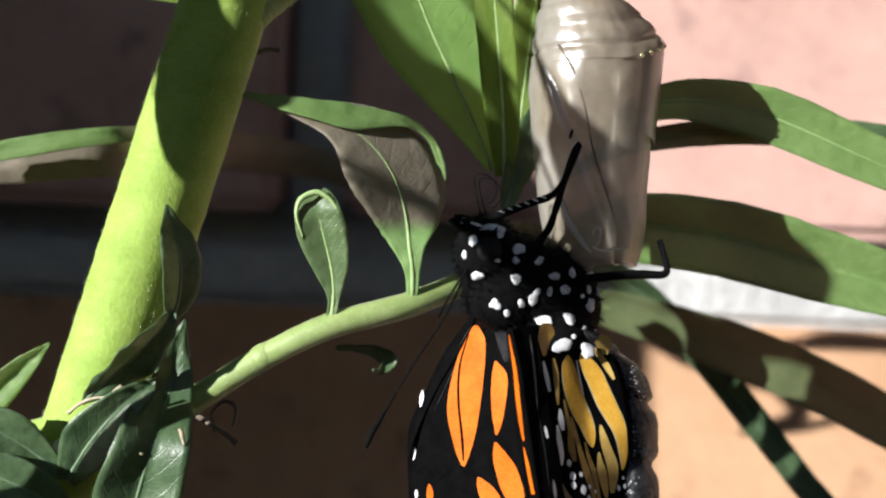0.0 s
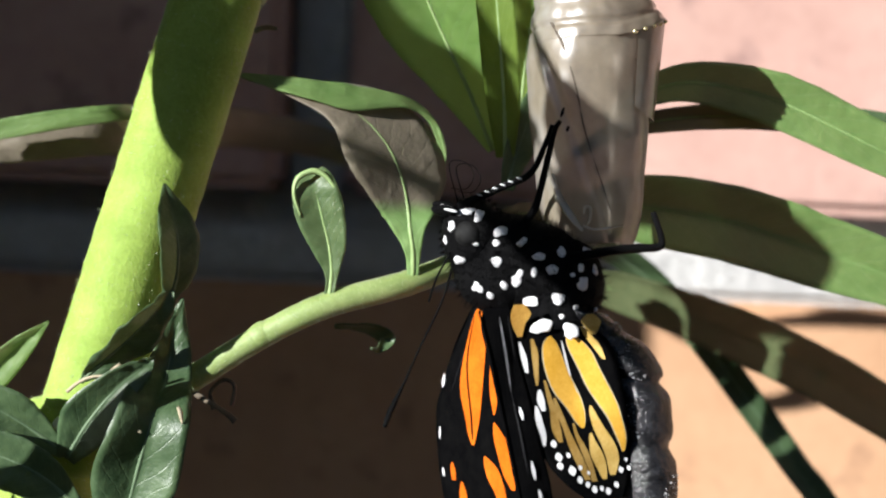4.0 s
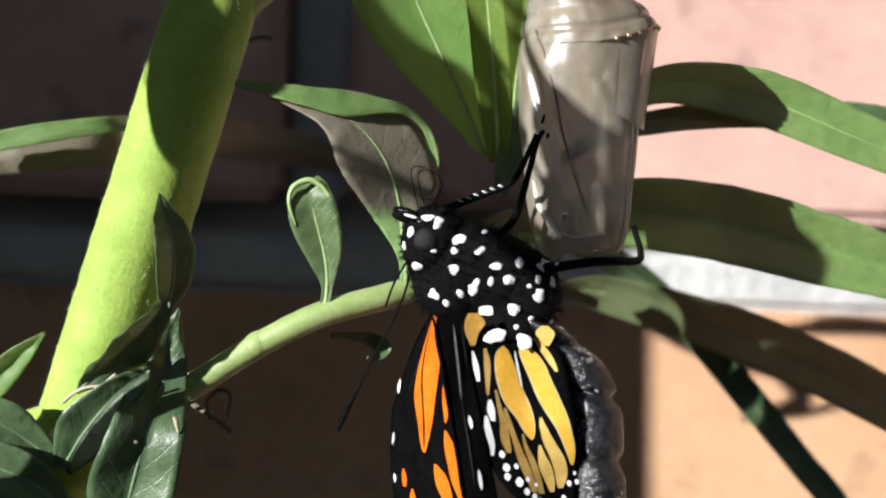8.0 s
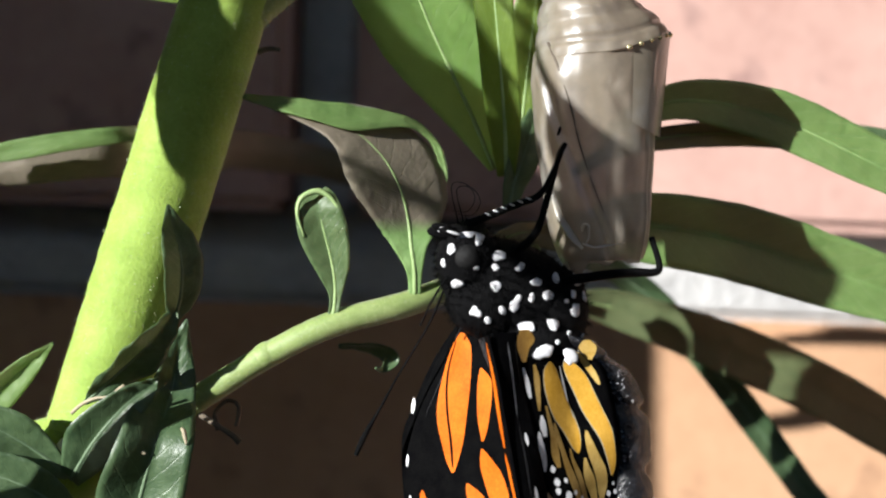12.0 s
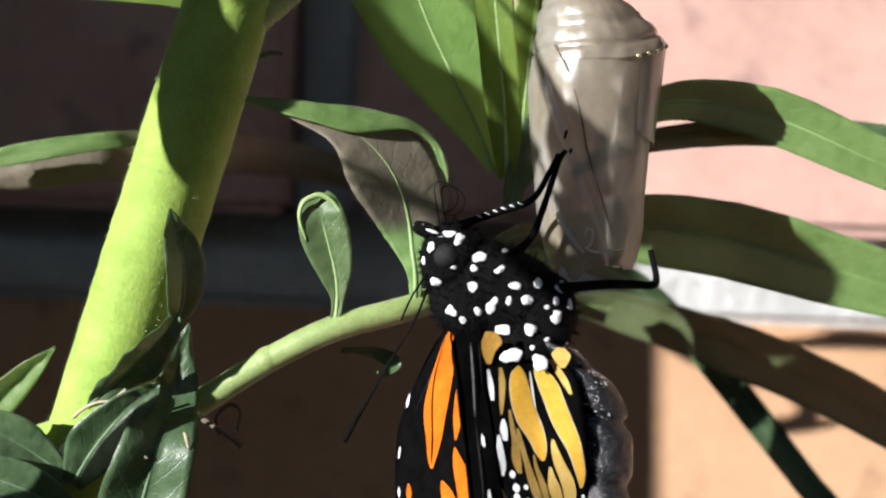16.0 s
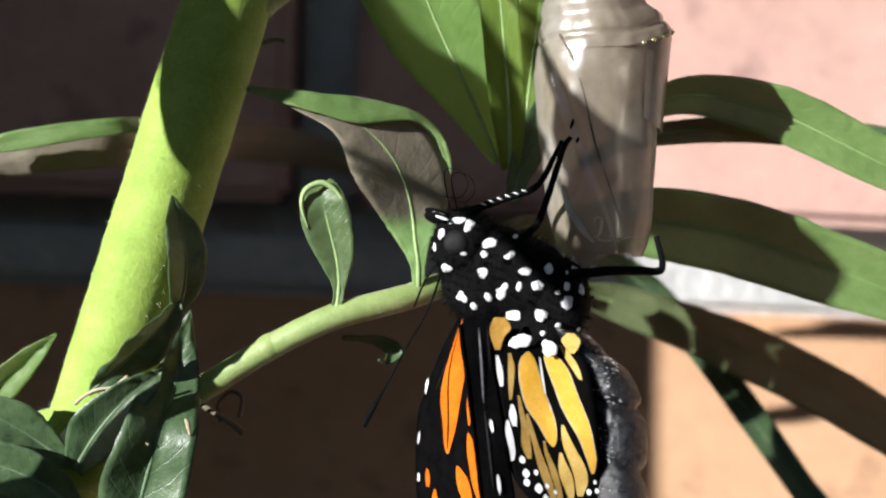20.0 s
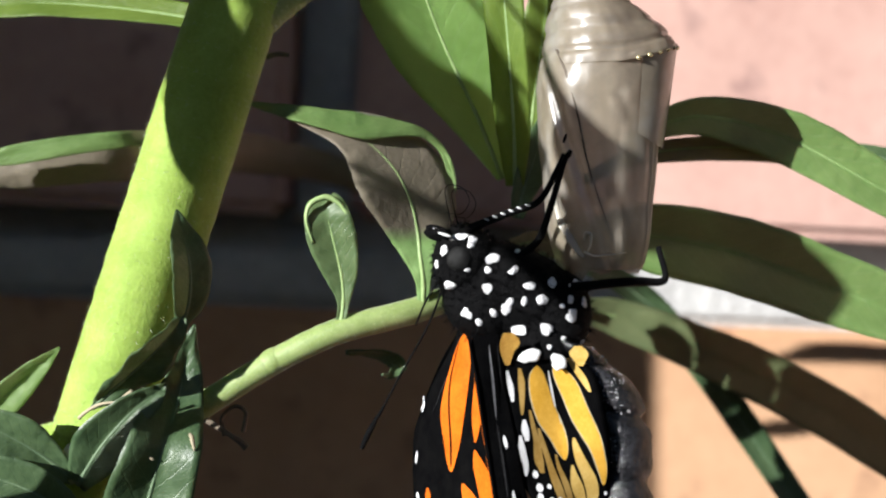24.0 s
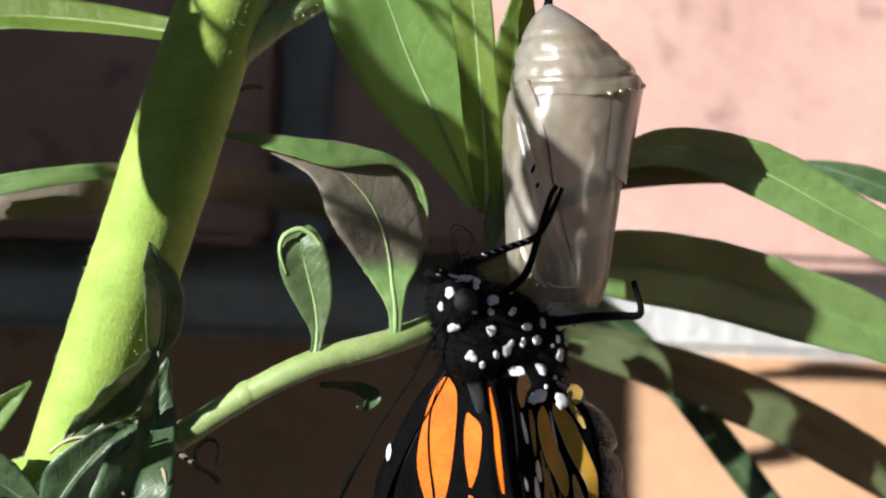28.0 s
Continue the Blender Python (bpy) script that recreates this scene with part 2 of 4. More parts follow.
def film_material(name, dark, light, clear, roughness):
    """The thin, empty skin: tan film that lets part of the view through, with a wet gloss."""
    m, nt, p = material(name)
    streak = nt.nodes.new("ShaderNodeMapping")
    streak.inputs["Scale"].default_value = (1.0, 1.0, 0.45)
    nt.links.new(nt.nodes.new("ShaderNodeTexCoord").outputs["Object"], streak.inputs["Vector"])
    a, b = noise_node(nt, 170.0, 3.0, 0.5), noise_node(nt, 900.0)
    nt.links.new(streak.outputs[0], a.node.inputs["Vector"])
    f = math_node(nt, "ADD", math_node(nt, "MULTIPLY", a, 0.8), math_node(nt, "MULTIPLY", b, 0.2))
    warm = tuple(0.5 * (d + l) * k for d, l, k in zip(dark, light, (1.06, 0.97, 0.80)))
    nt.links.new(ramp(nt, f, ((0.3, dark), (0.48, warm), (0.68, light))).outputs[0], p.inputs["Base Color"])
    p.inputs["Roughness"].default_value = roughness
    p.inputs["Coat Weight"].default_value, p.inputs["Coat Roughness"].default_value = 1.0, 0.27
    p.inputs["Specular IOR Level"].default_value = 0.9
    bump(nt, p, f, 0.12, 0.0004)
    mx = through_light(m, 0.16, tuple(min(k * v, 0.9) for k, v in zip((0.95, 0.85, 0.75), light)))
    cl = nt.nodes.new("ShaderNodeBsdfTransparent")
    cl.inputs[0].default_value = (0.9, 0.85, 0.78, 1)
    out, m2 = nt.nodes["Material Output"], nt.nodes.new("ShaderNodeMixShader")
    m2.inputs[0].default_value = clear
    nt.links.new(mx.outputs[0], m2.inputs[1])
    nt.links.new(cl.outputs[0], m2.inputs[2])
    nt.links.new(m2.outputs[0], out.inputs[0])
    return m


shell_film = film_material("shell_film", (0.15, 0.13, 0.105), (0.40, 0.385, 0.36), 0.2, 0.36)
shell_pale = film_material("shell_pale", (0.6, 0.6, 0.58), (0.8, 0.8, 0.78), 0.3, 0.2)


# ---- building helpers ----
def mesh_of(bm, name, mat, smooth=True):
    me = bpy.data.meshes.new(name)
    bm.normal_update()
    bm.to_mesh(me)
    bm.free()
    me.materials.append(mat)
    if smooth:
        me.shade_smooth()
    return me


def part(name, bm, mat, parent, label="", smooth=True):
    ob = new(name, mesh_of(bm, name, mat, smooth))
    ob.parent = parent
    return tagged(ob, label)


def at(u, v, d=0.0):
    """A place from image pixels in the camera's view (19 to the millimetre, origin at the upper left) and millimetres
    of chosen depth behind the twig's plane.
    """
    k = (STAND + d / 1000) / STAND / 19000
    return Vector(((u - 784) * k, d / 1000, (441 - v) * k))


def spline(points, n):
    """n + 1 places along a smooth curve through the points (any length of tuple)."""
    pts = [np.array(p, float) for p in points]
    pts = [2 * pts[0] - pts[1]] + pts + [2 * pts[-1] - pts[-2]]
    out = []
    for i in range(n + 1):
        s = i / n * (len(pts) - 3)
        k = min(int(s), len(pts) - 4)
        f = s - k
        a, b, c, e = pts[k:k + 4]
        out.append(0.5 * (2 * b + (c - a) * f + (2 * a - 5 * b + 4 * c - e) * f * f + (3 * b - a - 3 * c + e) * f ** 3))
    return out


def tube(points, radii, n=24, sides=10, bm=None, wobble=0.0, flat=1.0):
    """A round, tapered rod along a smooth curve; points are Vectors, radii in metres."""
    bm = bm or bmesh.new()
    line = spline([(*p, r) for p, r in zip(points, radii)], n)
    rings, ref = [], Vector((0, -1, 0))
    for i, q in enumerate(line):
        p, r = Vector(q[:3]), max(q[3], 1e-5)
        ahead = Vector(line[min(i + 1, n)][:3]) - Vector(line[max(i - 1, 0)][:3])
        ahead.normalize()
        a = (ref - ahead * ref.dot(ahead))
        if a.length < 1e-4:
            a = Vector((1, 0, 0)) - ahead * ahead.x
        a.normalize()
        ref, b = a, ahead.cross(a)
        ring = []
        for k in range(sides):
            w = 2 * math.pi * k / sides
            rr = r * (1 + wobble * noise.noise(p * 900 + Vector((k * 1.7, 0, 0))))
            ring.append(bm.verts.new(p + a * (math.cos(w) * rr * flat) + b * (math.sin(w) * rr)))
        rings.append(ring)
    for r0, r1 in zip(rings, rings[1:]):
        for k in range(sides):
            bm.faces.new((r0[k], r0[(k + 1) % sides], r1[(k + 1) % sides], r1[k]))
    bm.faces.new(rings[0][::-1])
    bm.faces.new(rings[-1])
    return bm


def ball(centre, size, turn=(0, 0, 0), bm=None, rings=16, sides=24, rough=0.0, freq=900.0):
    """A rounded, slightly uneven lump."""
    bm = bm or bmesh.new()
    made = bmesh.ops.create_uvsphere(bm, u_segments=sides, v_segments=rings, radius=1.0)["verts"]
    m = Matrix.Translation(centre) @ Euler([radians(a) for a in turn]).to_matrix().to_4x4() @ Matrix.Diagonal((*size, 1))
    for v in made:
        p = m @ v.co
        if rough:
            p += (p - Vector(centre)) * rough * noise.noise(p * freq)
        v.co = p
    return bm


def blade(points, cols=10, n=30, fold=18.0, wave=0.25, thick=0.22, seed=0.0, raw=False):
    """A leaf blade. points: (u, v, depth, half width in mm, roll in degrees) along the midrib, base first."""
    bm = bmesh.new()
    layer = bm.loops.layers.uv.new("UVMap")
    place = (lambda u, v, d: Vector((u, d, v)) / 1000) if raw else at
    line = spline([(*place(u, v, d), w / 1000, r) for u, v, d, w, r in points], n)
    grid, mids = {}, []
    for i, q in enumerate(line):
        p, w, r = Vector(q[:3]), max(q[3], 0.00012), radians(q[4])
        ahead = (Vector(line[min(i + 1, n)][:3]) - Vector(line[max(i - 1, 0)][:3])).normalized()
        flat = Vector((0, -1, 0)) - ahead * -ahead.y
        flat.normalize()
        across = flat.cross(ahead).normalized()
        side = across * math.cos(r) + flat * math.sin(r)
        up = ahead.cross(side).normalized()
        mids.append((p, up))
        for j in range(cols + 1):
            s = 2 * j / cols - 1
            lift = abs(s) * math.tan(radians(fold)) * w
            lift += wave / 1000 * abs(s) * noise.noise(Vector((i * 0.33 + seed, s * 1.4, seed * 3.1)))
            ragged = 1 + 0.035 * noise.noise(Vector((i * 0.9, seed, s)))
            mid = p + side * s * w * ragged + up * lift
            t = thick / 2000 * (1 - 0.75 * abs(s) ** 3)
            grid[i, j, 0] = bm.verts.new(mid + up * t)
            grid[i, j, 1] = bm.verts.new(mid - up * t)

    def quad(keys, flip):
        f = bm.faces.new([grid[k] for k in (keys[::-1] if flip else keys)])
        for loop, (a, b, _) in zip(f.loops, keys[::-1] if flip else keys):
            loop[layer].uv = (a / n, b / cols)
        return f

    for i in range(n):
        for j in range(cols):
            for z in (0, 1):
                quad([(i, j, z), (i, j + 1, z), (i + 1, j + 1, z), (i + 1, j, z)], z == 0).material_index = z
        for j in (0, cols):
            quad([(i, j, 0), (i + 1, j, 0), (i + 1, j, 1), (i, j, 1)], j == 0)
    for i in (0, n):
        for j in range(cols):
            quad([(i, j, 0), (i, j + 1, 0), (i, j + 1, 1), (i, j, 1)], i == n)
    bmesh.ops.recalc_face_normals(bm, faces=bm.faces[:])
    return bm, mids


def leaf(points, parent, mat, label="", rib=0.22, under=None, name="leaf", **how):
    bm, mids = blade(points, **how)
    ob = part(name, bm, mat, parent, label)
    ob.data.materials.append(under or leaf_back)
    if rib:
        step = max(1, len(mids) // 9)
        spots = mids[::step]
        radii = [rib / 1000 * (1.25 - 0.95 * k / (len(spots) - 1)) for k in range(len(spots))]
        part("midrib", tube([p for p, up in spots], radii, 26, 8), rib_dark if mat == leaf_dark_shade else rib_pale, ob, "pale green raised midrib")
    return ob


def thing(name, label, category, place=(0, 0, 0), group="", kind=""):
    ob = new(name)
    ob.location = place
    ob.empty_display_size = 0.01
    return tagged(ob, label, category, group, kind)


def slab(name, lo, hi, mat, label="", kind="structure", edge=0.0):
    bm = bmesh.new()
    bmesh.ops.create_cube(bm, size=1)
    lo, hi = Vector(lo), Vector(hi)
    for v in bm.verts:
        v.co = Vector([(lo[k] + hi[k]) / 2 + v.co[k] * (hi[k] - lo[k]) for k in range(3)])
    if edge:
        bmesh.ops.bevel(bm, geom=bm.edges[:], offset=edge, segments=2, affect="EDGES")
    ob = new(name, mesh_of(bm, name, mat, False))
    return tagged(ob, label, "", "", kind)


# ---- the setting ----
GROUND, WALL = -0.42, 0.102
tagged(slab("ground", (-60, -60, GROUND - 0.2), (60, 60, GROUND), soil, "dry brown garden soil"), category="ground")
wall_back = tagged(slab("wall_back", (-1.6, WALL + 0.017, GROUND), (1.6, WALL + 0.13, 1.4), mortar, "brick garden wall of pink and orange clay with pale mortar"), category="wall")
wall_back.rotation_euler = (0, radians(2.2), 0)      # turned so that the courses' fall to the sunny side fits the view


def shade_wall():
    """An unseen plain wall, added on the sun's side to shade half of the bricks; its slanting end is cast back from the
    shadow's edge.
    """
    x, thick = -0.17, 0.1
    def cast(u, z):
        p = Vector((u, WALL, z))
        return p - SUN_WAY * ((p.x - x) / SUN_WAY.x)
    edge = [cast(0.0366, -0.60), cast(0.0366, -0.012), cast(0.0075, 0.028), cast(-0.0015, 0.06), cast(-0.006, 0.40)]
    prof = [(p.y, p.z) for p in edge]
    prof = [(prof[0][0], GROUND)] + [q for q in prof if q[1] > GROUND] + [(WALL, prof[-1][1]), (WALL, GROUND)]
    bm = bmesh.new()
    near = [bm.verts.new((x, y, z)) for y, z in prof]
    far = [bm.verts.new((x - thick, y, z)) for y, z in prof]
    k = len(prof)
    bm.faces.new(near)
    bm.faces.new(far[::-1])
    for i in range(k):
        bm.faces.new((near[i], far[i], far[(i + 1) % k], near[(i + 1) % k]))
    bmesh.ops.recalc_face_normals(bm, faces=bm.faces[:])
    ob = new("wall_shade", mesh_of(bm, "wall_shade", plaster, False))
    return tagged(ob, "unseen dark grey wall with a slanting end, added to shade the bricks", "wall", "", "structure")


shade_wall()
# Unseen boards overhead, added to keep sky light off the wall.
tagged(slab("eaves", (-1.6, -0.32, 0.27), (1.6, WALL - 0.002, 0.31), plaster, "unseen plain boards added over the wall to cut its sky light"), category="eaves")
tagged(slab("wall_front", (-3.0, -2.4, GROUND), (3.0, -2.2, 0.55), plaster, "plain dark grey rendered wall across the yard"), category="wall")
tagged(slab("wall_east", (1.6, -2.2, GROUND), (1.75, WALL, 1.4), plaster, "plain dark grey rendered wall"), category="wall")

# ---- the milkweed ----
milkweed = thing("milkweed_plant", "green milkweed plant with a thick pale stalk and narrow leaves", "plant", (0, 0, 0))


def stalk():
    low = at(110, 900, 3)
    pts = [Vector((low.x - 0.03, 0.02, GROUND - 0.01)), Vector((low.x - 0.02, 0.012, -0.2)), at(60, 1080, 4), at(135, 800, 3), at(215, 530, 3), at(288, 290, 3), at(372, 20, 3), at(440, -190, 3), at(520, -520, 4)]
    radii = [0.0055, 0.0052, 0.0047, 0.0045, 0.0044, 0.0043, 0.0042, 0.004, 0.0036]
    return tube(pts, radii, 90, 28, None, 0.03)


stem = part("stalk", stalk(), stem_green, milkweed, "thick bright yellow-green downy stalk")
branch = part("branch", tube([at(190, 770, 3), at(330, 690, 2), at(455, 612, 2), at(570, 556, 2), at(710, 517, 4), at(830, 470, 8), at(935, 425, 11)],
                             [0.0017, 0.0013, 0.0012, 0.00125, 0.00125, 0.0012, 0.001], 50, 16, None, 0.04), twig_green, milkweed, "slender light green side branch")

NOD, DROOP = [], []          # leaves of the side shoot: those that nod with it, and those that swing from its foot
# Brown stands for shade here, the green strip after it for the sunlit part.
arch = leaf([(730, 336, 78, 0.4, -20), (640, 300, 82, 2.2, -22), (540, 268, 82, 2.8, -22), (400, 247, 70, 3.2, -24), (300, 248, 44, 3.0, -24), (220, 254, 20, 2.5, -24), (60, 272, 16, 2.2, -22), (0, 282, 16, 1.9, -20), (-40, 290, 16, 1.2, -20), (-62, 295, 16, 0.1, -20)], milkweed, leaf_under_shade, "long narrow arching leaf, its shade painted brown", fold=-12, rib=0, n=48)
leaf([(330, 222, 30, 0.1, -10), (270, 216, 20, 0.6, -10), (200, 219, 14, 0.85, -10), (100, 231, 12.5, 1.0, -10), (0, 248, 12.5, 1.05, -10), (-40, 257, 12.5, 0.7, -10), (-60, 272, 13, 0.1, -10)], arch, leaf_green, "green strip laid on the arching leaf where the sun falls", fold=4, rib=0, seed=56, name="lit_strip")
leaf([(-60, 720, 2, 1.6, 20), (-10, 670, 2, 1.6, 20), (40, 622, 2, 1.0, 20), (78, 588, 2, 0.1, 20)], milkweed, leaf_green, fold=25, seed=4)
bent = leaf([(718, 505, 3.5, 0.5, 0), (718, 455, 3.0, 0.8, 0), (712, 412, 2.8, 1.7, 4), (706, 366, 3.4, 3.6, 30), (692, 312, 4.2, 5.7, 42), (664, 258, 5.0, 5.7, 44), (617, 212, 5.2, 4.1, 42), (560, 186, 4.8, 2.0, 36), (495, 167, 4.3, 0.8, 20), (416, 145, 3.9, 0.1, 10)], milkweed, leaf_bent_shade, "leaf bent over at its middle, shade painted brown and its sunlit foot green", seed=2, n=54, fold=4, under=leaf_green)
NOD.append(bent)
leaf([(758, 376, 5.0, 0.15, 0), (768, 310, 7.7, 0.35, 0), (767, 262, 8.3, 0.4, 0), (744, 216, 8.1, 0.35, -10), (700, 190, 7.0, 0.6, 10), (610, 184, 5.0, 1.4, 25), (535, 170, 4.0, 1.1, 25), (470, 157, 3.6, 0.75, 25), (412, 145, 3.3, 0.25, 25)], bent, leaf_green, "folded-over edge and tip of the leaf", seed=3, rib=0, name="folded_tip", n=54, fold=6)
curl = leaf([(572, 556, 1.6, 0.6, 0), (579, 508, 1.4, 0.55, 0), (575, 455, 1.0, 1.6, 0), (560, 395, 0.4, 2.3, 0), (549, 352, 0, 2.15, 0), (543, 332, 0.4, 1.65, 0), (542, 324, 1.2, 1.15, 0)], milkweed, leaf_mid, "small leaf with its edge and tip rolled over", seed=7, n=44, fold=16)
part("rolled_edge", tube([at(524, 400, -0.2), at(512, 360, -0.8), at(518, 332, -0.8), at(542, 319, -0.6), at(566, 326, -0.5), at(586, 352, -0.4), at(599, 388, 0.1), at(600, 430, 0.6)], [.0001, .00018, .00024, .0003, .00024, .00016, .00012, .00007], 50, 8, None, 0.25), rib_pale, curl, "pale rolled edge")
NOD.append(leaf([(858, 275, 9, 0.5, 0), (813, 165, 8, 2.85, 0), (749, 30, 6, 5.35, 0), (695, -110, 4, 6.0, 0), (640, -260, 3, 3.5, 0), (610, -380, 2, 0.2, 0)], milkweed, leaf_fresh, "broad leaf dappled by sun", fold=12, seed=9, under=leaf_fresh))
NOD.append(leaf([(880, 285, 8, 0.9, 0), (877, 180, 5, 1.7, -10), (866, 40, 2, 1.9, -20), (850, -120, 0, 1.9, -20), (830, -260, -1, 0.2, -20)], milkweed, leaf_young, "narrow upright yellow-green leaf", seed=11))
NOD.append(leaf([(900, 290, 11, 0.8, 0), (912, 150, 9, 2.0, 0), (930, 0, 6.5, 2.2, 0), (950, -160, 5, 0.3, 0)], milkweed, leaf_young, "narrow upright yellow-green leaf", seed=12))
NOD.append(leaf([(885, 345, 8, 0.6, 0), (893, 300, 8, 1.3, 20), (910, 250, 8, 1.7, 20), (930, 190, 9, 1.2, 10), (945, 140, 10, 0.1, 0)], milkweed, leaf_dark_shade, "small leaf at the foot of the shoot, green darkened for shade", seed=13))
NOD.append(leaf([(840, 430, 9, 0.6, 0), (880, 395, 9, 1.3, 30), (930, 385, 10, 1.5, 30), (985, 410, 11, 0.8, 20)], milkweed, leaf_under_shade, "short olive leaf behind the twig", seed=15))
DROOP.append(leaf([(1040, 222, 9, 0.5, 0), (1110, 172, 9.5, 1.4, 0), (1200, 148, 10, 2.1, 5), (1340, 172, 10, 2.75, 5), (1480, 230, 10, 2.65, 0), (1640, 302, 10, 2.0, 0), (1760, 388, 10, 0.2, 10)], milkweed, leaf_green, "narrow arching leaf with a pale midrib", seed=14))
# The arching leaf's curved underside, simplified to a separate narrow blade.
DROOP.append(leaf([(990, 285, 12, 0.5, 0), (1060, 240, 12, 1.0, 20), (1130, 219, 12, 1.25, 20), (1230, 205, 12.5, 1.35, 20), (1330, 208, 12.5, 1.0, 20), (1400, 226, 12.5, 0.2, 20)], milkweed, leaf_under_shade, "brownish underside of the arching leaf, built as its own blade", seed=15.5))
DROOP.append(leaf([(975, 390, 14, 0.8, 0), (1100, 372, 14.4, 3.5, 10), (1270, 390, 14.2, 4.0, 10), (1420, 432, 14.0, 3.8, 5), (1580, 482, 14.0, 3.0, 0), (1790, 590, 14.0, 0.3, 0)], milkweed, leaf_green, "narrow arching leaf with a pale midrib", seed=16, fold=24))
DROOP.append(leaf([(930, 490, 24, 0.6, 0), (985, 508, 29, 0.9, 5), (1060, 517, 31.5, 2.15, 5), (1150, 541, 31.5, 2.6, 5), (1200, 556, 31.5, 2.75, 5), (1300, 590, 31.5, 3.15, 5), (1400, 630, 31.5, 3.15, 5), (1500, 677, 31.5, 3.1, 5), (1600, 735, 31.5, 2.75, 5), (1780, 860, 31.5, 0.4, 10)], milkweed, leaf_brown_shade, "narrow drooping leaf", seed=18, fold=10, n=44, rib=0.12))
DROOP.append(leaf([(1000, 430, 30, 0.9, 0), (1105, 474, 36, 1.7, -10), (1226, 590, 37.5, 1.9, -15), (1318, 700, 37.5, 1.95, -15), (1408, 812, 37.5, 1.85, -15), (1488, 912, 37.5, 1.65, -15), (1590, 1100, 37.5, 0.3, -15)], milkweed, leaf_dark_shade, "thin drooping leaf, green darkened for shade", seed=20, fold=8, under=leaf_dark_shade))
DROOP.append(leaf([(1440, 185, 18, 0.4, 10), (1510, 200, 18, 1.2, 10), (1590, 226, 18, 1.6, 10), (1740, 290, 18, 0.3, 10)], milkweed, leaf_dark_shade, "dark leaf behind the arching one", seed=21))
# leaves out of view, added to shade the stalk and the leaves below
leaf([(-19, 56, 2, 0.6, 0), (-40, 57, -12, 2.5, 0), (-59.2, 41.5, -25, 5.8, 0), (-58.3, 32.2, -27, 4.8, 0), (-57.2, 25.5, -27, 2.7, 0), (-55.7, 19, -27, 0.8, 0), (-54.85, 15.5, -27, 0.35, 0), (-53.8, 12.5, -27, 0.15, 0)], milkweed, leaf_green, "unseen broad leaf added to shade the stalk", seed=34, raw=True, n=40)
leaf([(-12, 62, 2, 0.4, 0), (-68, 78, -30, 0.4, 0), (-106, 52, -58, 0.4, 0), (-88, 38.5, -64, 0.4, 0), (-81, 34.6, -64, 2.3, 0), (-74, 33, -64, 1.5, 0), (-68, 30, -64, 1.2, 0), (-61, 25.2, -64, 2.3, 0), (-52, 19.8, -64, 4.8, 0), (-42, 14.5, -64, 4, 0), (-34, 10, -63, 0.2, 0)], milkweed, leaf_green, "unseen leaf on a long stalk, added to cast shade", seed=40, raw=True, n=44)
leaf([(-14, 62, 2, 0.4, 0), (-51.2, 75, -30, 0.4, 0), (-78.2, 52, -55, 0.5, 0), (-74.7, 44.5, -55, 2.2, 0), (-71.7, 39.5, -55, 3.2, 0), (-68.7, 34.5, -55, 2.6, 0), (-66.2, 30.5, -55, 0.2, 0)], milkweed, leaf_green, "unseen broad leaf on a long stalk, added to cast shade", seed=46, raw=True, n=44)
leaf([(-77.5, -380, -25, 0.5, 0), (-74.5, -60, -25, 0.5, 0), (-66.5, -18.5, -25, 0.5, 0), (-60, -11.5, -25, 1.9, 0), (-52.5, -5.1, -25, 1.5, 0), (-48.4, -1.6, -25, 0.9, 0), (-44.5, 1.6, -25, 0.2, 0)], milkweed, leaf_green, "unseen narrow leaf on a long stalk, added to cast shade", seed=48, raw=True, n=44)

def shading_leaf(points, reach, label, seed):
    """An unseen leaf nearer to the sun, added to shade the places given (image pixels, depth, half width in mm), on a
    petiole from the stalk's top.
    """
    rows = [(-13, 62, 2, 0.4, 0)]
    ends = [(at(u, v, d) - SUN_WAY * reach / 1000, w) for u, v, d, w in points]
    first = ends[0][0] * 1000
    rows.append((first.x - 6, max(first.z + 10, 70), first.y + 20, 0.4, 0))
    rows += [(p.x * 1000, p.z * 1000, p.y * 1000, w, 0) for p, w in ends]
    return leaf(rows, milkweed, leaf_green, label, seed=seed, raw=True, n=44)


shading_leaf([(1110, 436, 21, 0.3), (1180, 428, 21, 1.8), (1240, 424, 21, 2.4), (1300, 430, 21, 1.6), (1350, 440, 21, 0.3)], 150, "unseen leaf on a long stalk, added to cast shade", 68)
shading_leaf([(840, -40, 5, 0.3), (868, 60, 5, 1.6), (885, 160, 5, 1.9), (895, 250, 6, 1.6), (900, 310, 6, 0.3)], 115, "unseen narrow drooping leaf on a long stalk, added to cast shade", 70)
shading_leaf([(600, -70, 4.5, 0.3), (638, 0, 5.2, 1.5), (690, 100, 6.5, 1.7), (738, 170, 7.5, 1.6), (785, 228, 8.3, 0.8), (815, 262, 8.8, 0.2)], 112, "unseen narrow drooping leaf on a long stalk, added to cast shade", 72)
shading_leaf([(890, 60, -4.5, 0.3), (930, 170, -4.5, 2.6), (975, 240, -4.5, 3.4), (1020, 290, -4.5, 3.9), (1065, 335, -4.5, 3.6), (1100, 375, -4.5, 2.4), (1130, 410, -4.5, 0.3)], 95, "unseen broad leaf on a long stalk, added to cast shade", 64)
shading_leaf([(905, 270, -4.5, 0.3), (945, 330, -4.5, 2.4), (1000, 370, -4.5, 3.0), (1060, 400, -4.5, 2.6), (1110, 430, -4.5, 0.3)], 100, "unseen broad leaf on a long stalk, added to cast shade", 66)

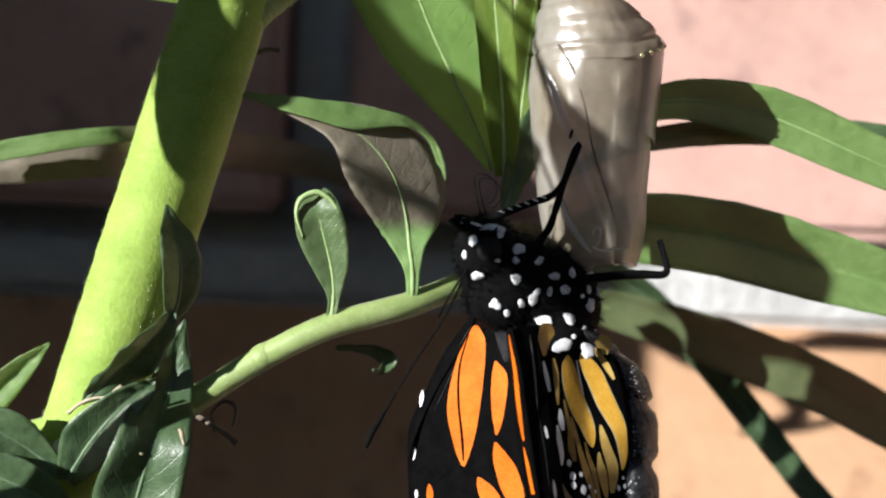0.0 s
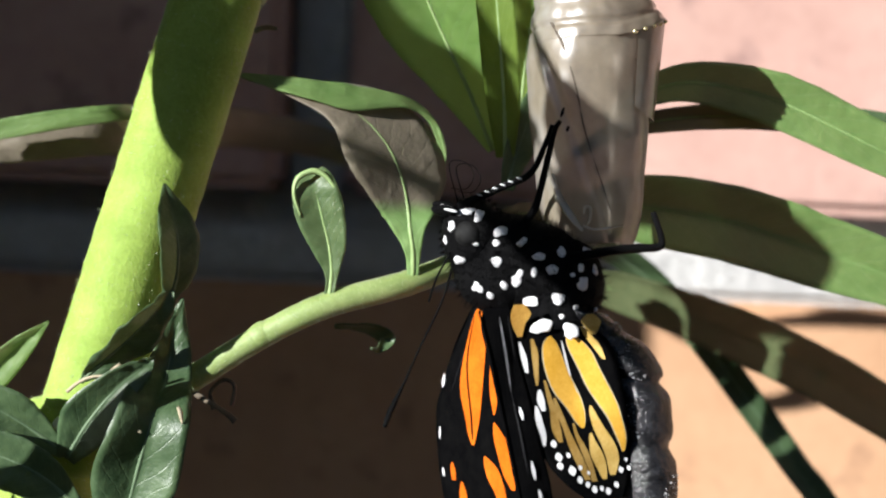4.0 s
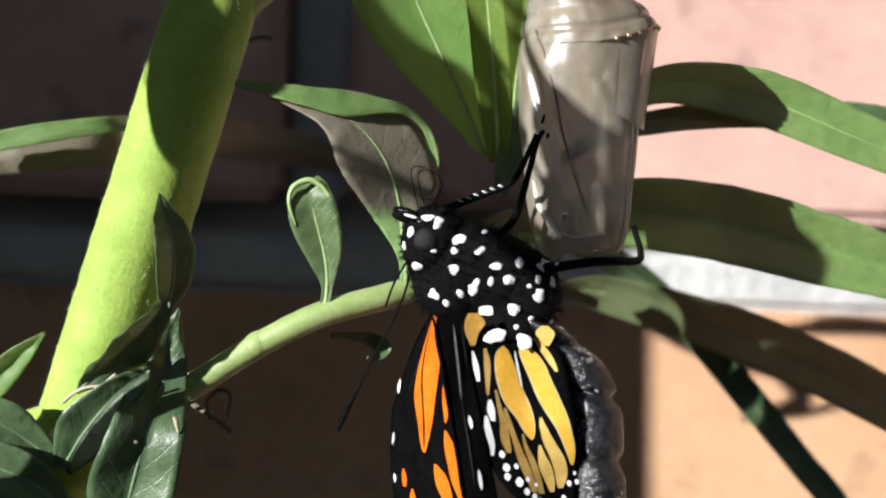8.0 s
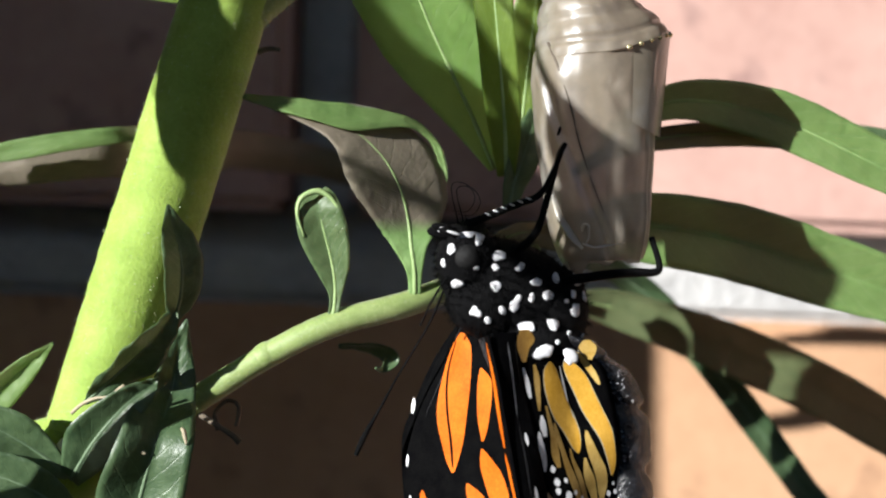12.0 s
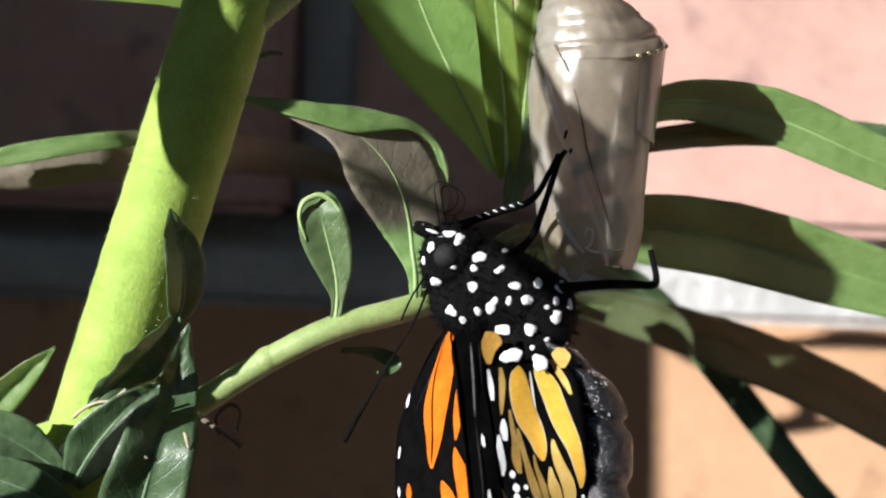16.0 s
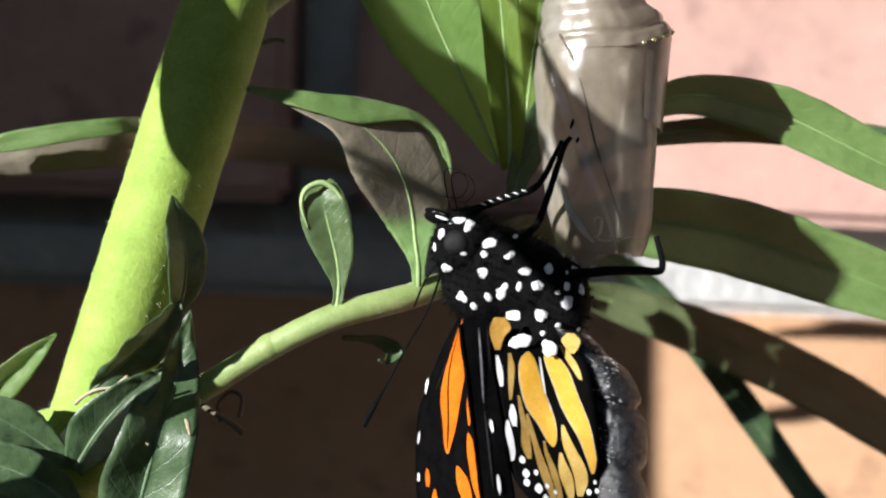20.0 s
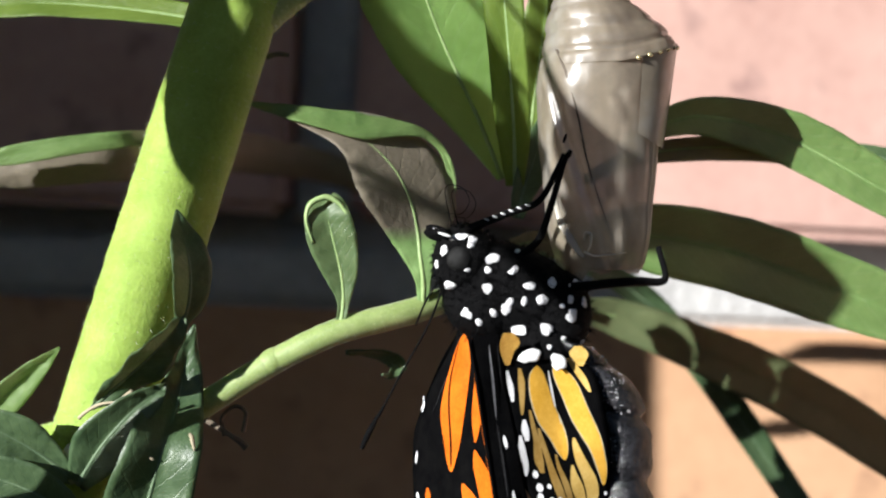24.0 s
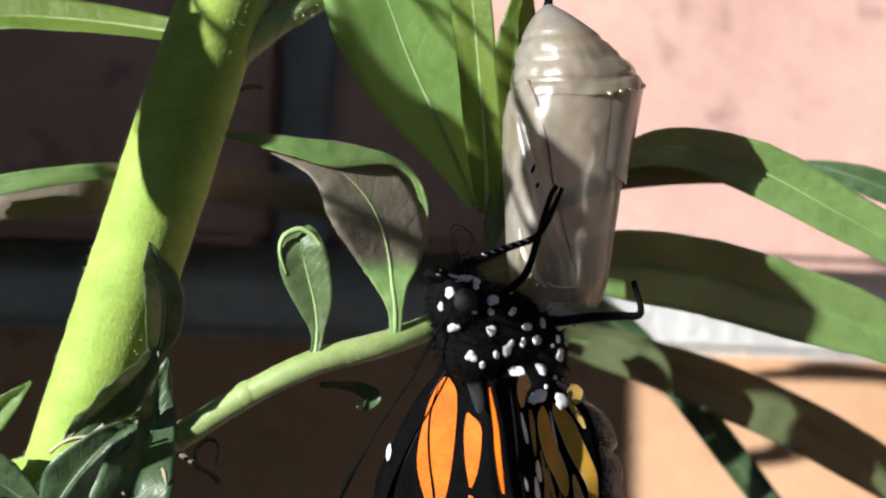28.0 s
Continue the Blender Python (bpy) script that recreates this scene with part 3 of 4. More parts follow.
# Hidden behind the butterfly's body; added only to shade the drooping leaves.
leaf([(925, 432, 10, 0.5, 0), (926, 470, 9.5, 2.6, 0), (920, 520, 9.5, 2.8, 0), (910, 580, 9.5, 2.4, 0), (903, 630, 9.5, 1.4, 0), (900, 665, 9.5, 0.2, 0)], milkweed, leaf_dark_shade, "hidden leaf at the end of the branch, added to cast shade", seed=25)

# leaves at the lower node; shade is partly in their dark green
leaf([(290, 552, -2.2, 0.4, 46), (302, 512, -2.6, 1.7, 50), (306, 470, -2.8, 2.25, 52), (303, 430, -2.8, 2.25, 52), (293, 388, -2.4, 1.5, 50), (281, 343, -1.9, 0.1, 46)], milkweed, leaf_dark_shade, "small leaf with its tip against the stalk, green darkened for shade", fold=10, seed=22, wave=0.2)
leaf([(136, 694, -2.8, 0.2, 0), (185, 648, -3.4, 1.6, 44), (235, 602, -3.6, 2.2, 48), (272, 562, -3.2, 1.4, 48), (294, 528, -2.6, 0.2, 40)], milkweed, leaf_dark_shade, "folded leaf along the stalk, green darkened for shade", fold=22, seed=23, wave=0.5)
leaf([(205, 980, -4, 1.6, 0), (232, 870, -4.6, 3.7, 8), (262, 760, -5.0, 3.2, 14), (288, 680, -0.6, 2.2, 18), (300, 610, 0.2, 1.4, 20), (316, 546, -0.5, 0.1, 10)], milkweed, leaf_dark_shade, "dark green pointed leaf folded at the lower node", fold=22, seed=24, wave=0.7, n=40)
leaf([(112, 830, -3, 0.9, 0), (150, 765, -4, 2.4, 0), (205, 700, -4.6, 1.8, 10), (245, 668, -4.6, 1.0, 20), (266, 648, -4.6, 0.15, 20)], milkweed, leaf_dark_shade, "small folded leaf at the lower node", seed=26, fold=26, wave=0.5)
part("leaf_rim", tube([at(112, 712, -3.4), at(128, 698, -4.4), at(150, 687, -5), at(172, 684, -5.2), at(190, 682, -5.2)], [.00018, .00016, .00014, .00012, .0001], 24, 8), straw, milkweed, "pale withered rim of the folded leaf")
leaf([(108, 822, -3, 0.5, 0), (50, 780, -4, 1.9, 0), (-10, 745, -5, 2.4, 0), (-120, 690, -6, 0.3, 0)], milkweed, leaf_dark_shade, "dark green leaf at the lower node", seed=28)
leaf([(130, 915, -4, 0.8, 0), (60, 858, -4.6, 2.3, 0), (-30, 820, -5.4, 2.3, 0), (-140, 800, -6, 0.3, 0)], milkweed, leaf_dark_shade, "dark green leaf at the lower node", seed=30)
for trail in (((214, 771), (222, 774), (232, 779), (244, 784)), ((307, 738), (311, 744), (313, 752), (316, 768))):
    part("dry_flake", tube([at(u, v, -5.9) for u, v in trail], [.00012, .0002, .00022, .0001], 16, 8, None, 0.3), straw, milkweed, "pale withered flake on the leaf")
top_leaf = leaf([(420, -10, 9, 0.5, 0), (300, -32, 10, 1.4, 20), (150, -50, 10, 1.9, 25), (0, -55, 10, 1.9, 20), (-160, -30, 10, 0.4, 0)], milkweed, leaf_young, "long narrow pale leaf", seed=32)

# ---- the empty chrysalis ----
CREM = at(986, -89, 0)
chrysalis = thing("chrysalis", "empty translucent tan chrysalis shell hanging from a black stalk", "chrysalis", CREM)


def rim_lift(x):
    """How far the gold rim stands above its middle height: it climbs towards the back."""
    return 2.1 * max(x, 0.0) ** 1.5 - 1.3


def shell():
    """A skewed, hollow case: per height the reach to one side, to the other, and the depth."""
    bm = bmesh.new()
    prof = [(0.3, 0.35, 0.5, 0.5), (1.3, 1.3, 2.3, 1.9), (2.8, 2.2, 4.4, 3.7), (4.3, 2.9, 6.0, 4.9), (6.2, 3.4, 7.9, 5.5), (7.6, 3.7, 8.85, 5.7), (8.2, 3.8, 9.05, 5.75), (8.5, 3.85, 8.1, 5.6),
            (11, 4.1, 7.3, 5.5), (14, 4.25, 7.0, 5.3), (18, 4.2, 6.6, 5.1), (22, 4.0, 6.1, 4.9), (25, 3.7, 5.7, 4.6), (27.2, 3.2, 5.1, 4.1), (28.2, 2.7, 4.6, 3.6)]
    line = spline(prof, 84)
    sides, rings = 150, []
    for i, (h, lft, rgt, dep) in enumerate(line):
        ring = []
        c, a = (rgt - lft) / 2 + 0.045 * h, (rgt + lft) / 2
        for k in range(sides):
            w = 2 * math.pi * k / sides
            x, y = math.cos(w), math.sin(w)
            low = min(max((h - 8.5) / 2, 0), 1)
            front = 3.55 + 0.065 * (h - 9.5)
            crease = -0.3 * low * math.exp(-((w - front - 0.04) / 0.07) ** 2) + 0.1 * low * math.exp(-((w - front + 0.10) / 0.09) ** 2)
            crease += 0.2 * low * math.exp(-((w - 5.66) / 0.06) ** 2) - 0.3 * low * math.exp(-((w - 5.78) / 0.06) ** 2)
            crease -= 0.30 * math.exp(-((h - 5.4) / 0.22) ** 2) + 0.28 * math.exp(-((h - 3.6) / 0.2) ** 2) + 0.2 * math.exp(-((h - 7.0) / 0.2) ** 2)
            crumple = 0.12 * math.exp(-((h - 6.0) / 3.0) ** 2) * noise.noise(Vector((x * 5, y * 5, h * 0.8)))
            crease += crumple
            g = 1 + (crease + 0.16 * noise.noise(Vector((x * 1.6, y * 1.6, h * 0.25))) + 0.12 * low * noise.noise(Vector((x * 2.6, y * 2.6, h * 0.07))) + 0.03 * noise.noise(Vector((x * 7, y * 7, h * 0.5)))) / 5
            cut = h + (1.6 * noise.noise(Vector((x * 2.2, y * 2.2, 5))) if i == len(line) - 1 else 0)
            lift = rim_lift(x) * math.exp(-((h - 8) / 3.5) ** 2)
            ring.append(bm.verts.new(Vector((c + x * a * g, y * dep * g, lift - cut)) / 1000))
        rings.append(ring)
    for r0, r1 in zip(rings, rings[1:]):
        for k in range(sides):
            bm.faces.new((r0[k], r1[k], r1[(k + 1) % sides], r0[(k + 1) % sides]))
    bm.faces.new(rings[0])
    return bm


def plate():
    """The stiff back plate below the gold rim, standing a little off the case."""
    bm = bmesh.new()
    g = {}
    for i in range(15):
        h = 7.9 + 8.4 * i / 14
        for j in range(15):
            w = radians(-66 + 90 * j / 14)
            r = 1.0 + 0.06 * min(j / 5, 1)
            drop = h + (1.2 * math.sin(j / 14 * math.pi) - 0.5) * (i / 14) - rim_lift(math.cos(w)) * (1 - i / 14)
            a, dep = 6.35 * r - 0.20 * (h - 8), 5.6 * r - 0.05 * (h - 8)
            g[i, j] = bm.verts.new(Vector((2.45 + 0.03 * h + math.cos(w) * a, math.sin(w) * dep, -drop)) / 1000)
    for i in range(14):
        for j in range(14):
            bm.faces.new((g[i, j], g[i + 1, j], g[i + 1, j + 1], g[i, j + 1]))
    return bm


shell_ob = part("shell", shell(), shell_film, chrysalis, "thin wet-looking tan skin, split open below")
part("cremaster", tube([Vector((0, 0, 0.006)), Vector((0.0001, 0, 0.002)), Vector((0, 0, -0.0008))], [0.0004, 0.0003, 0.0005], 10, 8), body_black, chrysalis, "short black stalk")
SKIN = BVHTree.FromPolygons([v.co.copy() for v in shell_ob.data.vertices], [tuple(f.vertices) for f in shell_ob.data.polygons])


def on_shell(x, h):
    """A place on the near side of the case, x millimetres from the stalk and h below it."""
    hit = SKIN.ray_cast(Vector((x, -30, -h)) / 1000, Vector((0, 1, 0)))[0]
    return hit if hit else Vector((x, -3, -h)) / 1000


for trail, r in ((((-2.2, 8.0), (-1.5, 10.5), (-0.6, 14.0), (0.2, 18.0), (1.2, 21.5), (1.9, 23.6), (2.6, 25.4)), 0.11),):
    part("seam", tube([on_shell(*q) + Vector((0, 0.00006, 0)) for q in trail], [r / 1000 * (1.2 - 0.12 * k) for k in range(len(trail))], 60, 8, None, 0.3), seam_brown, chrysalis)
for x, h, a in ((-2.2, 16.2, .5), (-1.8, 17.7, .3)):
    part("dark_mark", ball(on_shell(x + 0.6, h), (0.00016, 0.0001, a / 1000), (0, 20, 0), rings=6, sides=8), body_black, chrysalis)
part("back_plate", plate(), shell_film, chrysalis, "translucent tan plate under the gold rim")
for k in range(12):
    w = radians(-72 + 10.5 * k)
    part("gold_spot", ball(Vector((2.75 + 6.6 * math.cos(w), 5.8 * math.sin(w), -8.25 + rim_lift(math.cos(w)))) / 1000, (0.00027, 0.0002, 0.00022), rings=6, sides=8), gold, chrysalis)
for trail, r in ((((-2.4, 21.6), (-2.1, 23.0), (-1.5, 24.6), (-0.7, 26.0), (0.0, 26.9)), (.12, .3, .36, .3, .15)), (((0.0, 25.4), (0.1, 24.8), (0.5, 24.9), (0.55, 25.8), (0.3, 26.4)), (.08, .15, .16, .15, .1)),
                 (((0.0, 26.4), (0.9, 26.8), (2.2, 26.7), (3.8, 26.5)), (.13, .13, .1, .05))):
    part("torn_film", tube([on_shell(*q) + Vector((0, -0.0003, 0)) for q in trail], [q / 1000 for q in r], 24, 10, None, 0.5, 0.5), shell_pale, chrysalis, "curled shred of white film")

# ---- the butterfly ----
HEART = at(860, 520, -3)
butterfly = thing("butterfly", "black, orange and yellow butterfly with limp wings on an empty chrysalis", "butterfly", HEART)
butterfly.scale = (0.97, 0.97, 0.97)


def bl(u, v, d=0.0):
    """A place on the butterfly from image pixels in the camera's view and millimetres towards the back."""
    return Vector(((u - 860) / 19, d, (520 - v) / 19)) / 1000


LUMPS = []


def lump(name, pieces, mat, parent, label=""):
    bm = bmesh.new()
    for (u, v, d), size, turn in pieces:
        ball(bl(u, v, d), [s / 1000 for s in size], (0, turn, 0), bm, rough=0.05)
        LUMPS.append((bl(u, v, d), Matrix.Translation(bl(u, v, d)) @ Euler((0, radians(turn), 0)).to_matrix().to_4x4() @ Matrix.Diagonal((*[s / 1000 for s in size], 1))))
    return part(name, bm, mat, parent, label)


def skin(u, v):
    """Where the body's near side lies behind the image pixel, and which way it faces."""
    best = (bl(u, v, -2.5), Vector((0, -1, 0)))
    for _, m in LUMPS:
        inv = m.inverted()
        o, w = inv @ (bl(u, v) + Vector((0, -0.02, 0))), inv.to_3x3() @ Vector((0, 1, 0))
        a, b, c = w.dot(w), 2 * o.dot(w), o.dot(o) - 1
        if b * b > 4 * a * c:
            s = (-b - math.sqrt(b * b - 4 * a * c)) / 2 / a
            p = m @ (o + w * s)
            if p.y < best[0].y or best[1].y == -1:
                best = (p, (inv.transposed().to_3x3() @ (o + w * s)).normalized())
    return best


thorax = lump("thorax", [((850, 485, 0), (7.2, 2.9, 4.4), 20)], body_black, butterfly, "black furry thorax with white spots")
flank = lump("thorax_flank", [((925, 530, 0.2), (3.7, 2.9, 4.6), 10)], body_black, butterfly, "black furry flank at the wing's root")
chest = lump("chest", [((805, 500, 0), (4.0, 2.8, 3.8), 10)], body_black, butterfly, "black furry chest")
rear = lump("thorax_rear", [((900, 575, -0.3), (3.9, 3.0, 2.7), 8)], body_black, butterfly, "black hind part of the thorax")
head = lump("head", [((765, 428, -0.4), (2.9, 2.4, 3.4), 15)], body_black, butterfly, "black head with white spots")
lump("snout", [((722, 385, -0.6), (1.5, 1.0, 0.65), 10)], body_black, butterfly, "short black snout")
part("eye", ball(skin(757, 428)[0] + Vector((0, 0.0005, 0)), (0.00125, 0.0009, 0.00125)), eye_black, head, "round dull black eye")


def abdomen_mesh():
    spine = spline([(950, 570, .0022), (1008, 630, .0030), (1036, 700, .0031), (1046, 780, .0029), (1054, 880, .0026), (1056, 980, .0018), (1052, 1030, .0004)], 60)
    bm, rings = bmesh.new(), []
    for i, (u, v, r) in enumerate(spine):
        seg = (i * 4.4 / 60 + 0.1) % 1.0
        r *= 1.02 - 0.24 * math.exp(-((seg - 0.5) / 0.11) ** 2)
        ring = []
        for k in range(32):
            w = 2 * math.pi * k / 32
            p = bl(u, v, -0.9) + Vector((math.cos(w) * r, math.sin(w) * r, math.cos(w) * r * -0.25))
            ring.append(bm.verts.new(p + (p - bl(u, v, -0.9)) * 0.05 * noise.noise(p * 1300)))
        rings.append(ring)
    for a, b in zip(rings, rings[1:]):
        for k in range(32):
            bm.faces.new((a[k], b[k], b[(k + 1) % 32], a[(k + 1) % 32]))
    bm.faces.new(rings[0])
    bm.faces.new(rings[-1][::-1])
    bmesh.ops.recalc_face_normals(bm, faces=bm.faces[:])
    return bm


abdomen = part("abdomen", abdomen_mesh(), abdomen_grey, butterfly, "plump dark grey abdomen with pale scales")


def spot_on(parent, u, v, a, b, turn, front=None):
    p, n = skin(u, v)
    if front is not None:
        p, n = bl(u, v, front), Vector((0, -1, 0))
    a, b = 0.9 * a, 0.9 * b
    bm = bmesh.new()
    ball((0, 0, 0), (a / 1000, b / 1000, 0.00014), (0, 0, turn), bm, 8, 20)
    q = n.to_track_quat("Z", "Y").to_matrix().to_4x4()
    for w in bm.verts:
        w.co = p + q @ (w.co * (1.0 + 0.6 * noise.noise(w.co * 1300 + p * 9000) + 0.35 * noise.noise(w.co * 3100 + p * 5000)))
    part("white_spot", bm, scale_white, parent)


for u, v, a, b, turn in ((770, 522, .55, .65, 0), (792, 537, .35, .35, 0), (804, 478, .6, .5, 0), (838, 510, .62, .85, -30), (860, 550, .85, .55, 0), 
                         (908, 545, .7, .85, 0), (902, 496, .55, .45, 0), (876, 472, .6, .42, 0), (850, 447, .6, .5, 20), (917, 466, .4, .5, 0), (963, 473, .75, .7, 0), (952, 523, .55, .6, 0), (976, 500, .35, .6, 0), (812, 428, .75, .45, 20), (935, 508, .3, .3, 0), (770, 447, .35, .25, 0), (806, 447, .3, .35, 0), (858, 413, .3, .2, 20), (868, 500, .28, .4, 0), (952, 498, .3, .5, 0), (938, 563, .35, .25, 0), (912, 578, .3, .3, 0), (975, 570, .25, .25, 0), (984, 470, .3, .3, 0), (816, 522, .3, .5, 30)):
    spot_on(thorax, u, v, a, b, turn)
for u, v, a, b, turn in ((742, 475, .65, .6, 0), (752, 389, .95, .4, 10), (780, 397, .5, .75, -25), (727, 415, .5, .55, 0), (717, 436, .3, .45, 0), (718, 380, .7, .2, 10)):
    spot_on(head, u, v, a, b, turn)


class Wing:
    """A limp wing panel: a bowed sheet that hangs from its base. across: direction of its width in plan; places on it in millimetres (s across, h down)."""

    def __init__(self, base, across, lean, bow, bend=0.0):
        self.base, self.a = base, Vector((math.cos(radians(across)), math.sin(radians(across)), 0))
        self.n = Vector((self.a.y, -self.a.x, 0))
        self.lean, self.bow = lean, bow
        self.b = Matrix.Rotation(radians(bend), 3, "Z") @ self.a

    def place(self, s, h, lift=0.0):
        x = s + self.lean * h
        out = self.bow * math.sin(min(max(h, 0) / 26, 1) * math.pi) + 0.35 * noise.noise(Vector((s * 0.35, h * 0.18, self.bow)))
        over = max(s - 1.3, 0) * min(max((13 - h) / 5, 0), 1)      # the part near the root that bend turns, fitted to the view
        return self.base + (self.a * (x - over) + self.b * over + self.n * (out + lift) - Vector((0, 0, h))) / 1000

    def sheet(self, outline, n=40, cols=14, thick=0.18):
        bm = bmesh.new()
        line = spline(outline, n)
        g = {}
        for i, (h, s0, s1) in enumerate(line):
            for j in range(cols + 1):
                for z in (0, 1):
                    g[i, j, z] = bm.verts.new(self.place(s0 + (s1 - s0) * j / cols, h, -z * thick))
        for i in range(n):
            for j in range(cols):
                bm.faces.new((g[i, j, 0], g[i, j + 1, 0], g[i + 1, j + 1, 0], g[i + 1, j, 0]))
                bm.faces.new((g[i, j, 1], g[i + 1, j, 1], g[i + 1, j + 1, 1], g[i, j + 1, 1]))
            for j in (0, cols):
                bm.faces.new((g[i, j, 0], g[i + 1, j, 0], g[i + 1, j, 1], g[i, j, 1]))
        bmesh.ops.recalc_face_normals(bm, faces=bm.faces[:])
        return bm

    def field(self, rows, lift=0.07, n=20, cols=4, grow=0.0):
        """A field of scales between two curved borders: rows of (h, s of one border, s of the other)."""
        bm, g = bmesh.new(), {}
        for i, (h, s0, s1) in enumerate(spline(rows, n)):
            w = grow * math.sin(math.pi * i / n) ** 0.6
            for j in range(cols + 1):
                g[i, j] = bm.verts.new(self.place(s0 - w + (s1 - s0 + 2 * w) * j / cols, h, lift))
        for i in range(n):
            for j in range(cols):
                bm.faces.new((g[i, j], g[i + 1, j], g[i + 1, j + 1], g[i, j + 1]))
        bmesh.ops.recalc_face_normals(bm, faces=bm.faces[:])
        return bm

    def cell(self, s0, h0, s1, h1, w, skew=0.5, lift=0.07, n=14, cols=4, bm=None):
        """A lens-shaped field of scales from one end to the other, widest at skew."""
        bm = bm or bmesh.new()
        rows = []
        L = math.hypot(s1 - s0, h1 - h0)
        px, ph = (h1 - h0) / L, -(s1 - s0) / L
        for i in range(n + 1):
            f = i / n
            e = f ** (math.log(0.5) / math.log(skew))
            r = w * math.sin(math.pi * min(max(e, 0.012), 0.988)) ** 0.7
            row = []
            for j in range(cols + 1):
                q = (2 * j / cols - 1) * r
                row.append(bm.verts.new(self.place(s0 + (s1 - s0) * f + px * q, h0 + (h1 - h0) * f + ph * q, lift)))
            rows.append(row)
        for a, b in zip(rows, rows[1:]):
            for j in range(cols):
                bm.faces.new((a[j], a[j + 1], b[j + 1], b[j]))
        bmesh.ops.recalc_face_normals(bm, faces=bm.faces[:])
        return bm


# wings of the far side, mostly hidden behind the near ones
lw = Wing(bl(815, 560, 3.2), -68, -0.10, 0.6)
part("forewing", lw.sheet([(-4, -2.0, 2.0), (0, -3.2, 3.0), (4, -4.2, 3.6), (11, -4.8, 3.8), (18, -4.4, 3.6), (25, -3.0, 2.4), (27, -0.5, 1.0)]), wing_black, butterfly, "limp forewing of the far side, mostly hidden")
inner = Wing(bl(862, 565, -0.6), 8, 0.10, 0.4)
part("hindwing", inner.sheet([(-0.4, -1.2, 1.6), (0.6, -1.8, 2.0), (4, -2.0, 2.4), (9, -1.7, 2.4), (13, -1.0, 2.0), (15, 0.2, 0.8)]), wing_black, butterfly, "black hindwing of the far side, mostly hidden")
# forewing turned away to the back: black with orange fields
fw = Wing(bl(785, 555, 1.6), -55, -0.16, 1.0)
forewing = part("forewing", fw.sheet([(-3, -1.4, 1.6), (-0.6, -1.7, 1.3), (1.4, -3.1, 1.8), (2.7, -3.8, 3.0), (4.5, -4.5, 4.5), (8.3, -5.8, 5.6), (11, -6.3, 6.4), (16.4, -5.3, 7.9), (22, -4.0, 6.6), (28, -0.5, 1.6)]), wing_black, butterfly, "limp orange forewing with black veins")
for rows in (((0.4, -1.15, -0.7), (1.4, -1.8, 0.2), (2.5, -2.2, 0.55), (3.9, -2.4, 0.8), (6.3, -2.45, 1.1), (8.5, -2.25, 1.25), (10.4, -1.6, 1.25), (12.2, -0.6, 1.0), (13.5, 0.4, 0.7)),
             ((3.6, 1.75, 1.95), (4.6, 1.75, 3.3), (6.0, 2.0, 3.8), (8.0, 2.6, 4.0), (9.4, 3.1, 3.9), (10.3, 3.4, 3.6)),
             ((11.0, 3.4, 3.65), (12.1, 3.4, 5.0), (13.3, 3.7, 6.1), (15.5, 4.9, 7.3), (17.0, 6.7, 7.3)),
             ((14.4, 2.1, 2.4), (15.2, 2.2, 3.9), (16.4, 2.8, 5.1), (17.8, 4.1, 5.9), (19.6, 5.6, 6.0)),
             ((15.6, -3.1, -2.9), (16.4, -3.2, -2.5), (17.4, -3.0, -2.5)),
             ((17.4, -1.6, -1.3), (18.6, -1.8, -0.6), (20.4, -1.2, -0.5))):
    part("wing_cell", fw.field(rows), wing_orange, forewing)
part("vein", fw.field(((1.2, -1.6, -1.5), (4.0, -1.98, -1.76), (8.0, -1.2, -0.96), (11.0, -0.25, 0.05), (13.0, 0.4, 0.55)), 0.1), wing_black, forewing)
for s0, h0, ln, w in ((-5.5, 6.8, 1.6, .24), (-5.2, 12.2, 1.3, .18), (-4.3, 16.2, 1.0, .18)):
    part("white_spot", fw.cell(s0, h0, s0 + .12, h0 + ln, w, lift=0.09), scale_white, forewing)
for s0, h0, s1, h1 in ((-1.4, 1.0, -3.6, 8.5), (-0.9, -0.6, -2.6, 2.6), (1.2, 0.4, 3.6, 3.6)):
    part("vein", fw.cell(s0, h0, s1, h1, .05, lift=0.06), vein_grey, forewing)
part("tegula", ball(bl(803, 574, -0.3), (0.0008, 0.0007, 0.0036), (0, -14, 0), rough=0.12), vein_grey, butterfly, "dark grey furry flap over the wing's root")
# right hindwing: yellow below with black veins
hw = Wing(bl(890, 582, -4.2), 15, 0.10, 0.9, -20)
hindwing = part("hindwing", hw.sheet([(0.9, -3.0, 3.4), (1.4, -3.4, 4.4), (2.5, -3.65, 5.1), (5.4, -3.5, 5.45), (7.9, -3.3, 5.5), (10.3, -3.1, 5.6), (12.8, -2.3, 5.6), (14.8, -0.9, 5.2), (16.5, 1.0, 4.4)]), wing_black, butterfly, "limp pale yellow hindwing with black veins")
